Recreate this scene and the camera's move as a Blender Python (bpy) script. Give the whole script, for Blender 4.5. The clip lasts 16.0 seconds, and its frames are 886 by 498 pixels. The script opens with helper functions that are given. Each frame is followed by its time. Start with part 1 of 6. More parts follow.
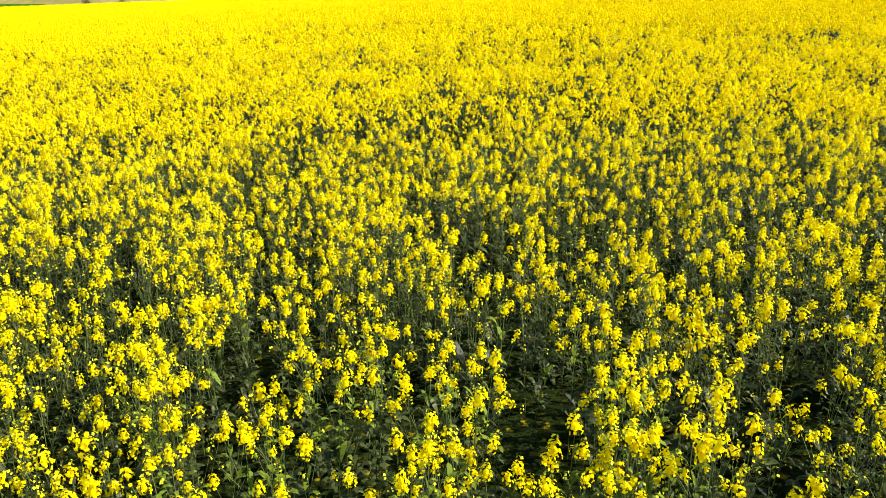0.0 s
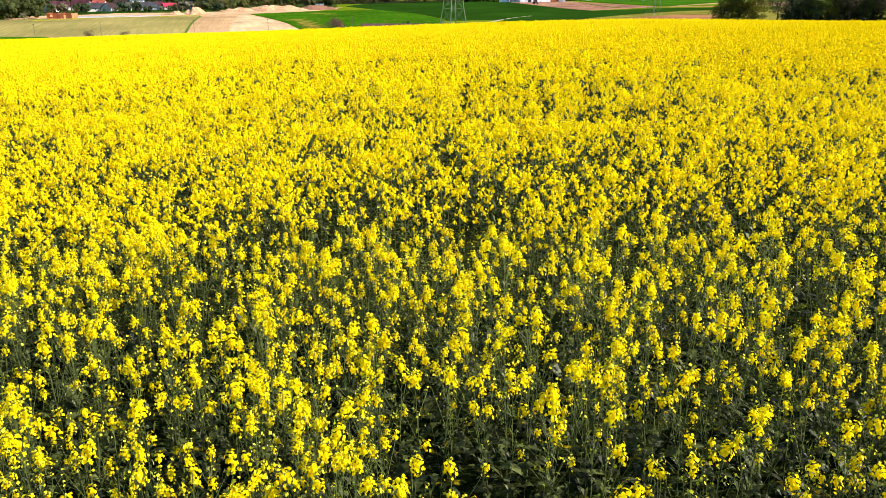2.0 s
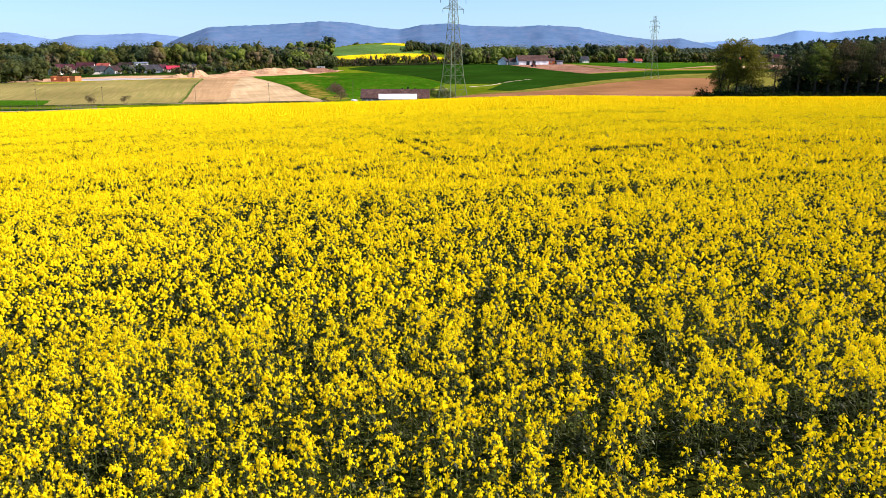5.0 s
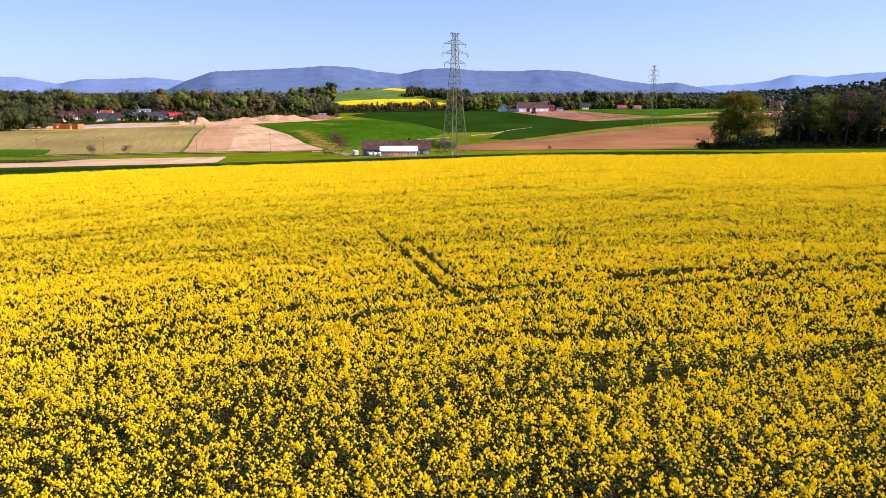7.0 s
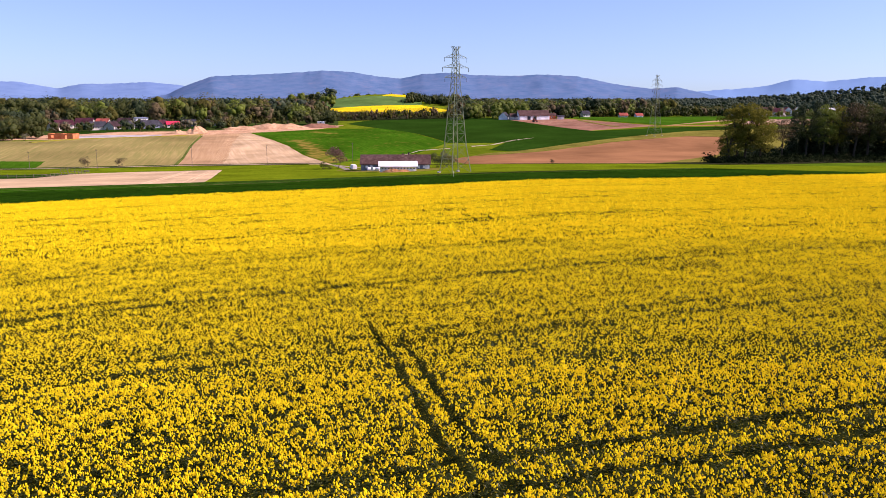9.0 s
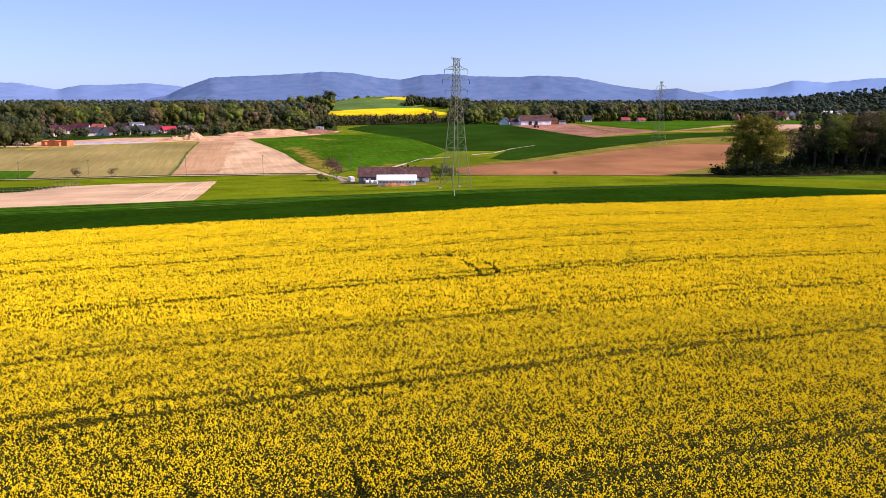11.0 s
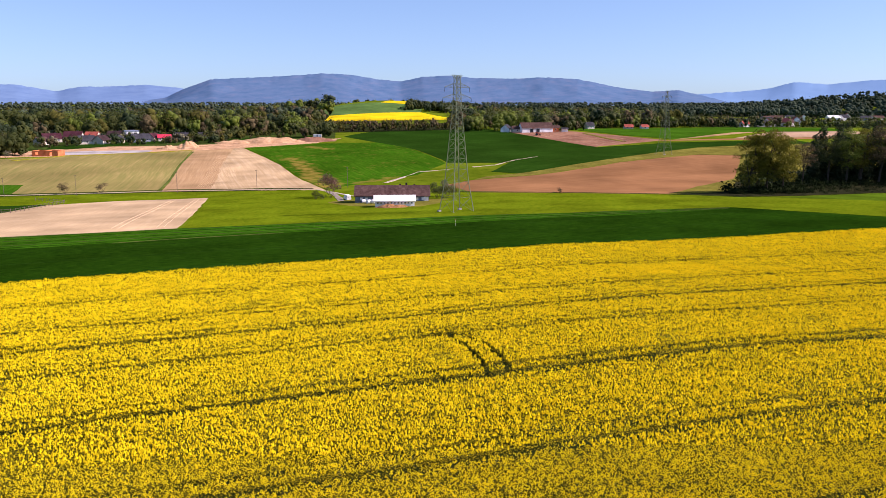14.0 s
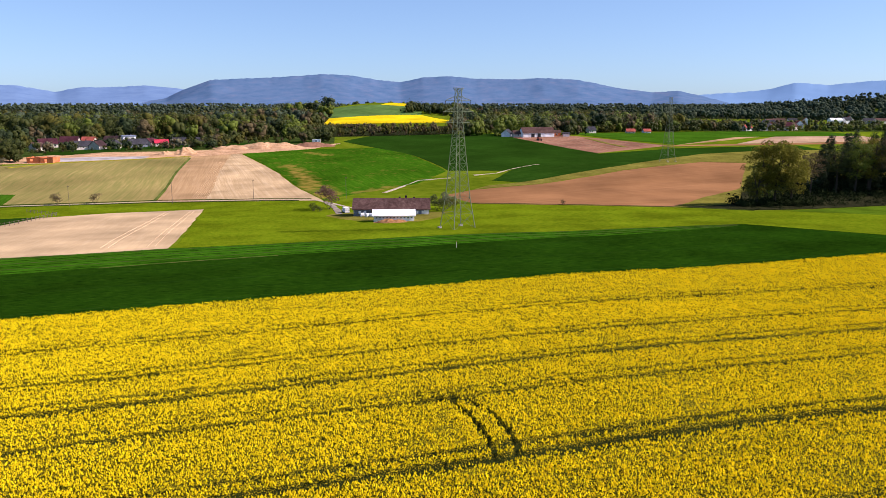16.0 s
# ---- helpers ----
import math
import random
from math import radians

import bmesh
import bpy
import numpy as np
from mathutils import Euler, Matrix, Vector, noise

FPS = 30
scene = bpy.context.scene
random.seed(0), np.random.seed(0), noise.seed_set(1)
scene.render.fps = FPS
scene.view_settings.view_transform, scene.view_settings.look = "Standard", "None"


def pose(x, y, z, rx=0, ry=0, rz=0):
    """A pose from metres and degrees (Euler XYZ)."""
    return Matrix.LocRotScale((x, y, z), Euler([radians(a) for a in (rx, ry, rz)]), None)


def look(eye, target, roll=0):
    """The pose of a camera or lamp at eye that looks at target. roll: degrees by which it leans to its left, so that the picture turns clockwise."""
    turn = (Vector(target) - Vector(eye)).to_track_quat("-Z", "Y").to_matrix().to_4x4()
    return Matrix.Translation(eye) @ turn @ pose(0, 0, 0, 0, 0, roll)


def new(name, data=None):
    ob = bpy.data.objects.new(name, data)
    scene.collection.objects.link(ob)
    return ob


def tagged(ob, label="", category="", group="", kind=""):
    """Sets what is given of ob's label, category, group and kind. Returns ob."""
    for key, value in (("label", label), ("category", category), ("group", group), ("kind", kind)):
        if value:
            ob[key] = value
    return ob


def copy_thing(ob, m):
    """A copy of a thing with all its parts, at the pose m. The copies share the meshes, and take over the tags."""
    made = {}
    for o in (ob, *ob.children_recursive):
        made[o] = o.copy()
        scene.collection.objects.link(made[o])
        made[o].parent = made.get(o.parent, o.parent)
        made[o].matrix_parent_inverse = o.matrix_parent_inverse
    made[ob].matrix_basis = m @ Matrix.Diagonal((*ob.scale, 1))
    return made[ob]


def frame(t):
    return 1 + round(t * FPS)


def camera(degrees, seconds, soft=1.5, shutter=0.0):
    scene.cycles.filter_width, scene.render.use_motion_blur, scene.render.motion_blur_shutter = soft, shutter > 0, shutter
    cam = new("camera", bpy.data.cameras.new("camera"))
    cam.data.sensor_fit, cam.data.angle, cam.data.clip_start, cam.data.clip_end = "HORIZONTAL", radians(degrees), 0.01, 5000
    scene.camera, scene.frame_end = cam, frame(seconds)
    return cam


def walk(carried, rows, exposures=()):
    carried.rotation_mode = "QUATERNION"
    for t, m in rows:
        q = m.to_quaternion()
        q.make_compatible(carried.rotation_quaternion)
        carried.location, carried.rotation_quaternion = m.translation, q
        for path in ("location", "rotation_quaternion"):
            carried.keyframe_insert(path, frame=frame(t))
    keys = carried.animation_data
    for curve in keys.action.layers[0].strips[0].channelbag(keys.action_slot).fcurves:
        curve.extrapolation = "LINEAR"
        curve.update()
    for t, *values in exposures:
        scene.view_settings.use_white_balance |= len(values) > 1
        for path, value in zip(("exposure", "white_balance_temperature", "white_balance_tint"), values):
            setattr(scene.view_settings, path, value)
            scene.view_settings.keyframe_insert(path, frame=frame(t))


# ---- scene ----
# Camera: a drone that skims a rapeseed field, then climbs while flying forward.
# Rows: seconds, x, y, z, pitch, heading.
PATH = [
    (0.0, 0.762, 15.063, 2.916, -21.22, 0.127),
    (0.5, 0.761, 15.782, 2.895, -20.762, 0.101),
    (1.0, 0.767, 16.503, 2.885, -20.218, 0.111),
    (1.5, 0.760, 17.247, 2.860, -19.527, 0.086),
    (2.0, 0.749, 18.001, 2.850, -18.925, 0.088),
    (2.5, 0.728, 18.720, 2.844, -18.293, 0.072),
    (3.0, 0.714, 19.454, 2.877, -17.604, 0.086),
    (3.5, 0.701, 20.180, 3.012, -16.918, 0.116),
    (4.0, 0.694, 20.968, 3.380, -16.235, 0.133),
    (4.5, 0.697, 21.899, 4.059, -15.560, 0.110),
    (5.0, 0.701, 22.990, 4.850, -14.641, 0.113),
    (5.5, 0.669, 23.985, 5.629, -13.702, 0.107),
    (6.0, 0.590, 24.864, 6.370, -12.813, 0.101),
    (6.5, 0.474, 25.724, 7.093, -12.045, 0.094),
    (7.0, 0.338, 26.715, 7.835, -11.468, 0.088),
    (7.5, 0.209, 27.990, 8.625, -11.152, 0.082),
    (8.0, 0.120, 29.654, 9.451, -11.169, 0.093),
    (8.5, 0.113, 31.704, 10.219, -11.185, 0.119),
    (9.0, 0.165, 33.958, 10.963, -11.165, 0.102),
    (9.5, 0.211, 36.182, 11.780, -11.158, 0.099),
    (10.0, 0.219, 38.248, 12.639, -11.148, 0.098),
    (10.5, 0.187, 40.159, 13.515, -11.139, 0.097),
    (11.0, 0.132, 41.980, 14.389, -11.129, 0.096),
    (11.5, 0.077, 43.798, 15.243, -11.121, 0.095),
    (12.0, 0.046, 45.688, 16.061, -11.117, 0.094),
    (12.5, 0.057, 47.682, 16.823, -11.116, 0.097),
    (13.0, 0.118, 49.710, 17.508, -11.074, 0.092),
    (13.5, 0.163, 51.678, 18.235, -11.055, 0.084),
    (14.0, 0.142, 53.472, 19.061, -11.062, 0.092),
    (14.5, 0.087, 55.138, 19.901, -11.042, 0.093),
    (15.0, 0.040, 56.759, 20.746, -11.054, 0.098),
    (15.5, -0.007, 58.397, 21.553, -11.052, 0.089),
    (16.0, 0.001, 60.000, 22.401, -11.056, 0.088),
]
cam = camera(61.85, 16.0, soft=0.55)
walk(cam, [(t, pose(x, y, z, 90 + p, 0, -h) @ pose(0, 0, 0, 0, 0, 0.12)) for t, x, y, z, p, h in PATH],
     [(0, 1.28, 6500, 12), (2.5, 1.17, 6500, 21), (5, 0.99, 6500, 28), (7.5, 0.82, 6500, 49), (9.5, 0.78, 6500, 50), (12, 0.785, 6500, 49), (16, 0.695, 6450, 35)])

# World: clear spring sky, the sun at half height to the right of the flight line.
SUN_DIR = Vector((0.787, -0.045, 0.615)).normalized()
world = bpy.data.worlds.new("clear_sky")
scene.world = world
world.use_nodes = True
wn = world.node_tree
sky = wn.nodes.new("ShaderNodeTexSky")
sky.sky_type = "NISHITA"
sky.sun_disc = False
sky.sun_elevation = math.asin(SUN_DIR.z)
sky.sun_rotation = math.atan2(SUN_DIR.x, SUN_DIR.y)
sky.air_density = 0.9
sky.dust_density = 2.0
sky.ozone_density = 3.0
sky.altitude = 1500
# thin haze: the sky's brightness is evened out between zenith and horizon
even = wn.nodes.new("ShaderNodeGamma")
even.inputs["Gamma"].default_value = 0.7
haze = wn.nodes.new("ShaderNodeMix")
haze.data_type, haze.blend_type = "RGBA", "MULTIPLY"
haze.inputs["Factor"].default_value = 1.0
haze.inputs["B"].default_value = (0.73, 1.035, 1.165, 1)
wn.links.new(sky.outputs[0], even.inputs["Color"])
wn.links.new(even.outputs[0], haze.inputs["A"])
wn.links.new(haze.outputs["Result"], wn.nodes["Background"].inputs[0])
wn.nodes["Background"].inputs[1].default_value = 0.137
sun = new("sun", bpy.data.lights.new("sun", "SUN"))
sun.data.energy = 4.8
sun.data.angle = radians(0.53)
sun.data.color = (1.0, 0.94, 0.84)
sun.matrix_world = look((0, 0, 100), Vector((0, 0, 100)) - SUN_DIR)

rng = np.random.default_rng(7)


# ---- materials ----
def material(name, stops, scale=1.0, detail=6.0, rough=0.85, bump=0.0, island=0.0, translucent=0.0, coarse=0.0,
             stretch=(1, 1, 1), turn=0.0, metallic=0.0, specular=0.0):
    """A noise-mottled surface. stops: two to four colours over the noise; coarse: size in metres of a second, broad
    mottling; island: brightness spread from piece to piece."""
    m = bpy.data.materials.new(name)
    m.use_nodes = True
    n, l = m.node_tree.nodes, m.node_tree.links
    bsdf = n["Principled BSDF"]
    bsdf.inputs["Roughness"].default_value = rough
    bsdf.inputs["Metallic"].default_value = metallic
    bsdf.inputs["Specular IOR Level"].default_value = specular
    co = n.new("ShaderNodeTexCoord")
    mp = n.new("ShaderNodeMapping")
    mp.vector_type = "TEXTURE"
    mp.inputs["Scale"].default_value = [1 / v for v in stretch]
    mp.inputs["Rotation"].default_value = (0, 0, radians(turn))
    l.new(co.outputs["Object"], mp.inputs["Vector"])
    nz = n.new("ShaderNodeTexNoise")
    nz.inputs["Scale"].default_value = scale
    nz.inputs["Detail"].default_value = detail
    nz.inputs["Roughness"].default_value = 0.65
    l.new(mp.outputs[0], nz.inputs["Vector"])
    ramp = n.new("ShaderNodeValToRGB")
    el = ramp.color_ramp.elements
    while len(el) < len(stops):
        el.new(0.5)
    for i, c in enumerate(stops):
        el[i].position = 0.3 + 0.4 * i / max(1, len(stops) - 1)
        el[i].color = (*c, 1)
    l.new(nz.outputs["Fac"], ramp.inputs[0])
    colour = ramp.outputs[0]
    if coarse:
        n2 = n.new("ShaderNodeTexNoise")
        n2.inputs["Scale"].default_value = 1.0 / coarse
        n2.inputs["Detail"].default_value = 3.0
        l.new(co.outputs["Object"], n2.inputs["Vector"])
        r2 = n.new("ShaderNodeMapRange")
        r2.inputs["From Min"].default_value, r2.inputs["From Max"].default_value = 0.3, 0.7
        r2.inputs["To Min"].default_value, r2.inputs["To Max"].default_value = 0.72, 1.25
        l.new(n2.outputs["Fac"], r2.inputs["Value"])
        mx = n.new("ShaderNodeMix")
        mx.data_type, mx.blend_type = "RGBA", "MULTIPLY"
        mx.inputs["Factor"].default_value = 1.0
        l.new(colour, mx.inputs["A"])
        l.new(r2.outputs[0], mx.inputs["B"])
        colour = mx.outputs["Result"]
    if island:
        g = n.new("ShaderNodeNewGeometry")
        hs = n.new("ShaderNodeHueSaturation")
        r3 = n.new("ShaderNodeMapRange")
        r3.inputs["To Min"].default_value, r3.inputs["To Max"].default_value = 1 - island, 1 + island
        l.new(g.outputs["Random Per Island"], r3.inputs["Value"])
        l.new(r3.outputs[0], hs.inputs["Value"])
        l.new(colour, hs.inputs["Color"])
        colour = hs.outputs[0]
    l.new(colour, bsdf.inputs["Base Color"])
    if bump:
        b = n.new("ShaderNodeBump")
        b.inputs["Strength"].default_value = bump
        b.inputs["Distance"].default_value = 0.5 / scale
        l.new(nz.outputs["Fac"], b.inputs["Height"])
        l.new(b.outputs[0], bsdf.inputs["Normal"])
    if translucent:
        tr = n.new("ShaderNodeBsdfTranslucent")
        l.new(colour, tr.inputs["Color"])
        ms = n.new("ShaderNodeMixShader")
        ms.inputs[0].default_value = translucent
        l.new(bsdf.outputs[0], ms.inputs[1])
        l.new(tr.outputs[0], ms.inputs[2])
        l.new(ms.outputs[0], n["Material Output"].inputs["Surface"])
    return m


M_PETAL = material("rapeseed_petals", [(0.877, 0.695, 0.001), (0.936, 0.793, 0.003)], 3, island=0.12, translucent=0.45, rough=0.7)
M_BUD = material("rapeseed_buds", [(0.34, 0.38, 0.015), (0.58, 0.52, 0.015)], 30, island=0.25, rough=0.7, specular=0.1)
M_STEM = material("rapeseed_stems", [(0.05, 0.0698, 0.0176), (0.095, 0.121, 0.032)], 10, island=0.3, rough=0.6, specular=0.15)
M_LEAF = material("rapeseed_leaves", [(0.0152, 0.0214, 0.00476), (0.0743, 0.0905, 0.0214)], 12, island=0.8, rough=0.5, translucent=0.2, specular=0.2)
M_YOUNG = material("rapeseed_young_leaves", [(0.12, 0.17, 0.015), (0.22, 0.27, 0.025)], 12, island=0.4, rough=0.6, translucent=0.4, specular=0.15)
# Near-black greens: the shade between the plants is put into this colour.
M_SHEET = material("shade_dark_lower_shoots", [(0.0042, 0.00588, 0.0017), (0.0126, 0.0176, 0.00425), (0.0336, 0.0451, 0.00935)], 18, coarse=8, rough=0.9, bump=0.8)


def add_bloom(m, colour=(0.80, 0.60, 0.004, 1), grain=11.0, soft=0.08):
    """Lets a mesh attribute (how much of the top layer is in bloom, or has withered) mix another colour over the leaves."""
    n, l = m.node_tree.nodes, m.node_tree.links
    bsdf = n["Principled BSDF"]
    old = bsdf.inputs["Base Color"].links[0].from_socket
    at = n.new("ShaderNodeAttribute")
    at.attribute_name = "bloom"
    nz = n.new("ShaderNodeTexNoise")
    nz.inputs["Scale"].default_value = grain
    nz.inputs["Detail"].default_value = 3.0
    co = n.new("ShaderNodeTexCoord")
    l.new(co.outputs["Object"], nz.inputs["Vector"])
    # more bloom: a larger share of the speckles turns yellow
    th = n.new("ShaderNodeMath")
    th.operation = "MULTIPLY_ADD"
    l.new(at.outputs["Fac"], th.inputs[0])
    th.inputs[1].default_value = 0.42
    l.new(nz.outputs["Fac"], th.inputs[2])
    mr = n.new("ShaderNodeMapRange")
    mr.inputs["From Min"].default_value, mr.inputs["From Max"].default_value = 0.80 - soft, 0.80 + soft
    l.new(th.outputs[0], mr.inputs["Value"])
    mx = n.new("ShaderNodeMix")
    mx.data_type = "RGBA"
    l.new(mr.outputs[0], mx.inputs["Factor"])
    l.new(old, mx.inputs["A"])
    mx.inputs["B"].default_value = colour
    l.new(mx.outputs["Result"], bsdf.inputs["Base Color"])


add_bloom(M_SHEET, grain=12.0, soft=0.18)
M_MEADOW = material("meadow_grass", [(0.057, 0.102, 0.002), (0.095, 0.141, 0.003), (0.131, 0.167, 0.005)], 0.8, coarse=14, bump=0.4)
M_GROUND = material("farmland", [(0.055, 0.095, 0.003), (0.09, 0.135, 0.005), (0.13, 0.16, 0.01)], 0.15, coarse=90)
M_WHEAT = material("young_wheat", [(0.0032, 0.016, 0.001), (0.008, 0.034, 0.0015), (0.0176, 0.056, 0.003)], 1.5, coarse=18, bump=0.6, stretch=(0.35, 1.6, 1), turn=15.5)
M_HEADLAND = material("young_wheat_headland", [(0.006, 0.036, 0.001), (0.021, 0.088, 0.003), (0.045, 0.14, 0.006)], 1.3, coarse=10, bump=0.6, stretch=(0.35, 1.7, 1), turn=15.5)
M_GREEN = material("spring_barley", [(0.01804, 0.068, 0.003), (0.02952, 0.095, 0.004), (0.04264, 0.115, 0.007)], 0.7, coarse=30, bump=0.3, stretch=(1.5, 0.08, 1), turn=22)
M_BARLEY = material("barley_with_dry_spots", [(0.0137, 0.0614, 0.00186), (0.0248, 0.0911, 0.00279), (0.041, 0.113, 0.00465)], 0.7, coarse=30, bump=0.3, stretch=(1.5, 0.08, 1), turn=22)
add_bloom(M_BARLEY, (0.24, 0.165, 0.03, 1), 0.25, 0.22)
M_DARKGREEN = material("winter_wheat", [(0.00704, 0.0302, 0.00255), (0.012, 0.042, 0.0034), (0.0197, 0.0554, 0.00595)], 0.7, coarse=40, bump=0.3, stretch=(0.1, 1.4, 1), turn=35)
M_OLIVE = material("sprouting_field", [(0.165, 0.165, 0.045), (0.23, 0.195, 0.06), (0.31, 0.235, 0.085)], 0.75, coarse=60, bump=0.1, stretch=(1.3, 0.03, 1), turn=14)
M_TAN = material("dry_tilled_soil", [(0.41, 0.29, 0.155), (0.44, 0.315, 0.17), (0.47, 0.345, 0.195)], 0.9, coarse=20, bump=0.15, stretch=(1.6, 0.06, 1), turn=13)
M_STRAW = material("straw_littered_soil", [(0.36, 0.25, 0.125), (0.43, 0.305, 0.16), (0.51, 0.38, 0.22)], 0.4, coarse=16, bump=0.2, stretch=(2.4, 0.035, 1), turn=20)
M_SOIL = material("ploughed_soil", [(0.215, 0.105, 0.042), (0.245, 0.12, 0.05), (0.275, 0.14, 0.062)], 0.5, coarse=30, bump=0.15, stretch=(0.05, 1.4, 1), turn=28)
M_REDSOIL = material("red_ploughed_soil", [(0.19, 0.09, 0.055), (0.24, 0.12, 0.072), (0.29, 0.16, 0.10)], 0.4, coarse=30, bump=0.3, stretch=(1.4, 0.06, 1), turn=12)
M_BROWNSOIL = material("brown_tilled_soil", [(0.30, 0.19, 0.09), (0.345, 0.22, 0.105), (0.39, 0.255, 0.13)], 0.5, coarse=30, bump=0.2, stretch=(1.6, 0.04, 1), turn=14)
M_PINKSOIL = material("pale_ploughed_soil", [(0.30, 0.195, 0.115), (0.36, 0.24, 0.145), (0.42, 0.29, 0.18)], 0.6, coarse=30, bump=0.4, stretch=(1.8, 0.2, 1), turn=14)
M_SAND = material("dug_earth", [(0.36, 0.20, 0.10), (0.47, 0.285, 0.15), (0.57, 0.375, 0.22)], 0.5, coarse=9, bump=0.8)
M_DUNG = material("old_straw_and_dung", [(0.20, 0.09, 0.035), (0.30, 0.15, 0.06), (0.40, 0.23, 0.11)], 1.5, coarse=3, bump=0.8)
M_TALLGRASS = material("tall_grass", [(0.045, 0.095, 0.004), (0.075, 0.13, 0.006)], 0.6, coarse=14, bump=0.4)
# Grass round the houses, its shade put into the dark base colour.
M_GARDEN = material("shaded_garden_grass", [(0.022, 0.04, 0.008), (0.035, 0.06, 0.010), (0.055, 0.08, 0.016)], 0.3, coarse=12)
# Paler green for the far hill, haze put into the crop's base colour.
M_FARGREEN = material("haze_tinted_far_crop", [(0.06, 0.13, 0.03), (0.09, 0.165, 0.04)], 0.1, coarse=40)
M_YELLOW = material("far_rapeseed", [(0.527, 0.391, 0.004), (0.663, 0.493, 0.004)], 0.3, coarse=40)
# Leaf litter darkened further: the tree shade over it is part of the colour.
M_LITTER = material("shade_dark_leaf_litter", [(0.010, 0.011, 0.005), (0.022, 0.024, 0.010), (0.04, 0.04, 0.018)], 1.2, coarse=9, bump=0.8)
M_TRACK = material("farm_track", [(0.34, 0.27, 0.18), (0.46, 0.38, 0.27)], 1.2, bump=0.3)
M_FOLIAGE = material("spring_foliage", [(0.041, 0.0551, 0.0133), (0.0638, 0.0816, 0.0171), (0.0969, 0.108, 0.0238)], 0.25, island=0.18, translucent=0.45, rough=0.6, specular=0.15)
M_FRESH = material("fresh_foliage", [(0.084, 0.123, 0.014), (0.123, 0.168, 0.019), (0.168, 0.207, 0.025)], 0.25, island=0.18, translucent=0.45, rough=0.6, specular=0.15)
M_FIR = material("dark_conifer_foliage", [(0.0207, 0.0347, 0.0133), (0.0345, 0.053, 0.019)], 0.25, island=0.3, translucent=0.2, rough=0.7, specular=0.1)
# Far foliage shifted towards blue: distance haze is put into the base colour.
M_FARFOREST = material("haze_tinted_far_foliage", [(0.0325, 0.0482, 0.0303), (0.0465, 0.0645, 0.0397), (0.0633, 0.0819, 0.0473)], 0.05, island=0.25, rough=0.8)
M_BARETREE = material("budding_twigs", [(0.0805, 0.0627, 0.03), (0.121, 0.093, 0.042)], 0.25, island=0.3, translucent=0.3, rough=0.8, specular=0.1)
# Brighter copy of the olive leaves below, sunlight put into the colour.
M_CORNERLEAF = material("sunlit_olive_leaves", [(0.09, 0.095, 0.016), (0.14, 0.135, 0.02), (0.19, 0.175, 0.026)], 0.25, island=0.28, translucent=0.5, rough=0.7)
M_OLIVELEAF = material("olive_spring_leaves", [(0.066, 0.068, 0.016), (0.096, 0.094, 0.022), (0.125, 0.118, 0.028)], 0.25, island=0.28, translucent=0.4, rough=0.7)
# Bramble leaves with the shade below the tall trees put into their colour.
M_SHADEBUSH = material("shade_dark_bramble_leaves", [(0.010, 0.016, 0.006), (0.022, 0.032, 0.010)], 0.5, island=0.4, rough=0.7)
M_BLOSSOM = material("white_blossom", [(0.12, 0.115, 0.06), (0.19, 0.18, 0.11)], 0.5, island=0.3, translucent=0.2)
M_BARK = material("bark", [(0.035, 0.028, 0.02), (0.08, 0.065, 0.045)], 4, bump=0.5)
# Distance haze is put into the blue base colours of the three ranges.
M_MOUNT = material("haze_tinted_mountain_forest", [(0.056, 0.118, 0.212), (0.072, 0.138, 0.232), (0.088, 0.150, 0.245), (0.122, 0.162, 0.242)], 0.016, detail=10, rough=1.0, specular=0.0)
M_MOUNTWEST = material("haze_tinted_wooded_mountain", [(0.095, 0.17, 0.295), (0.114, 0.196, 0.325), (0.133, 0.221, 0.35)], 0.01, detail=9, rough=1.0, specular=0.0)
M_MOUNTFAR = material("haze_tinted_mountain", [(0.138, 0.255, 0.41), (0.15, 0.27, 0.425)], 0.006, rough=1.0, specular=0.0)
M_STEEL = material("galvanised_steel", [(0.112, 0.142, 0.0832), (0.186, 0.219, 0.139)], 2, rough=0.55, metallic=0.2)
M_INSUL = material("insulator_glass", [(0.05, 0.04, 0.035), (0.09, 0.07, 0.05)], 9, rough=0.3)
M_ROOFBROWN = material("old_brown_roof", [(0.055, 0.03, 0.025), (0.085, 0.05, 0.042), (0.125, 0.08, 0.066)], 0.9, coarse=4, bump=0.4)
M_GREYWALL = material("weathered_grey_render", [(0.11, 0.135, 0.18), (0.19, 0.22, 0.27)], 0.8, coarse=3)
M_PALETRACK = material("dry_tyre_marks", [(0.47, 0.34, 0.205), (0.53, 0.40, 0.25)], 0.6, coarse=6)
M_FURROW = material("crumbly_furrow", [(0.38, 0.265, 0.14), (0.44, 0.31, 0.175)], 0.8, coarse=5)
M_TROD = material("trodden_wheat", [(0.06, 0.08, 0.015), (0.13, 0.13, 0.04)], 0.8, coarse=4)
M_MARGIN = material("olive_grass_margin", [(0.10, 0.10, 0.014), (0.145, 0.135, 0.022), (0.19, 0.165, 0.035)], 0.6, coarse=12, bump=0.3)
M_GRAVEL = material("pale_gravel", [(0.29, 0.265, 0.245), (0.40, 0.375, 0.345)], 0.4, coarse=8)
M_TARMAC = material("worn_tarmac", [(0.20, 0.17, 0.13), (0.29, 0.25, 0.20)], 0.9, coarse=5)
M_REDTREE = material("reddish_budding_twigs", [(0.12, 0.07, 0.05), (0.17, 0.10, 0.07)], 0.5, island=0.3, translucent=0.3)
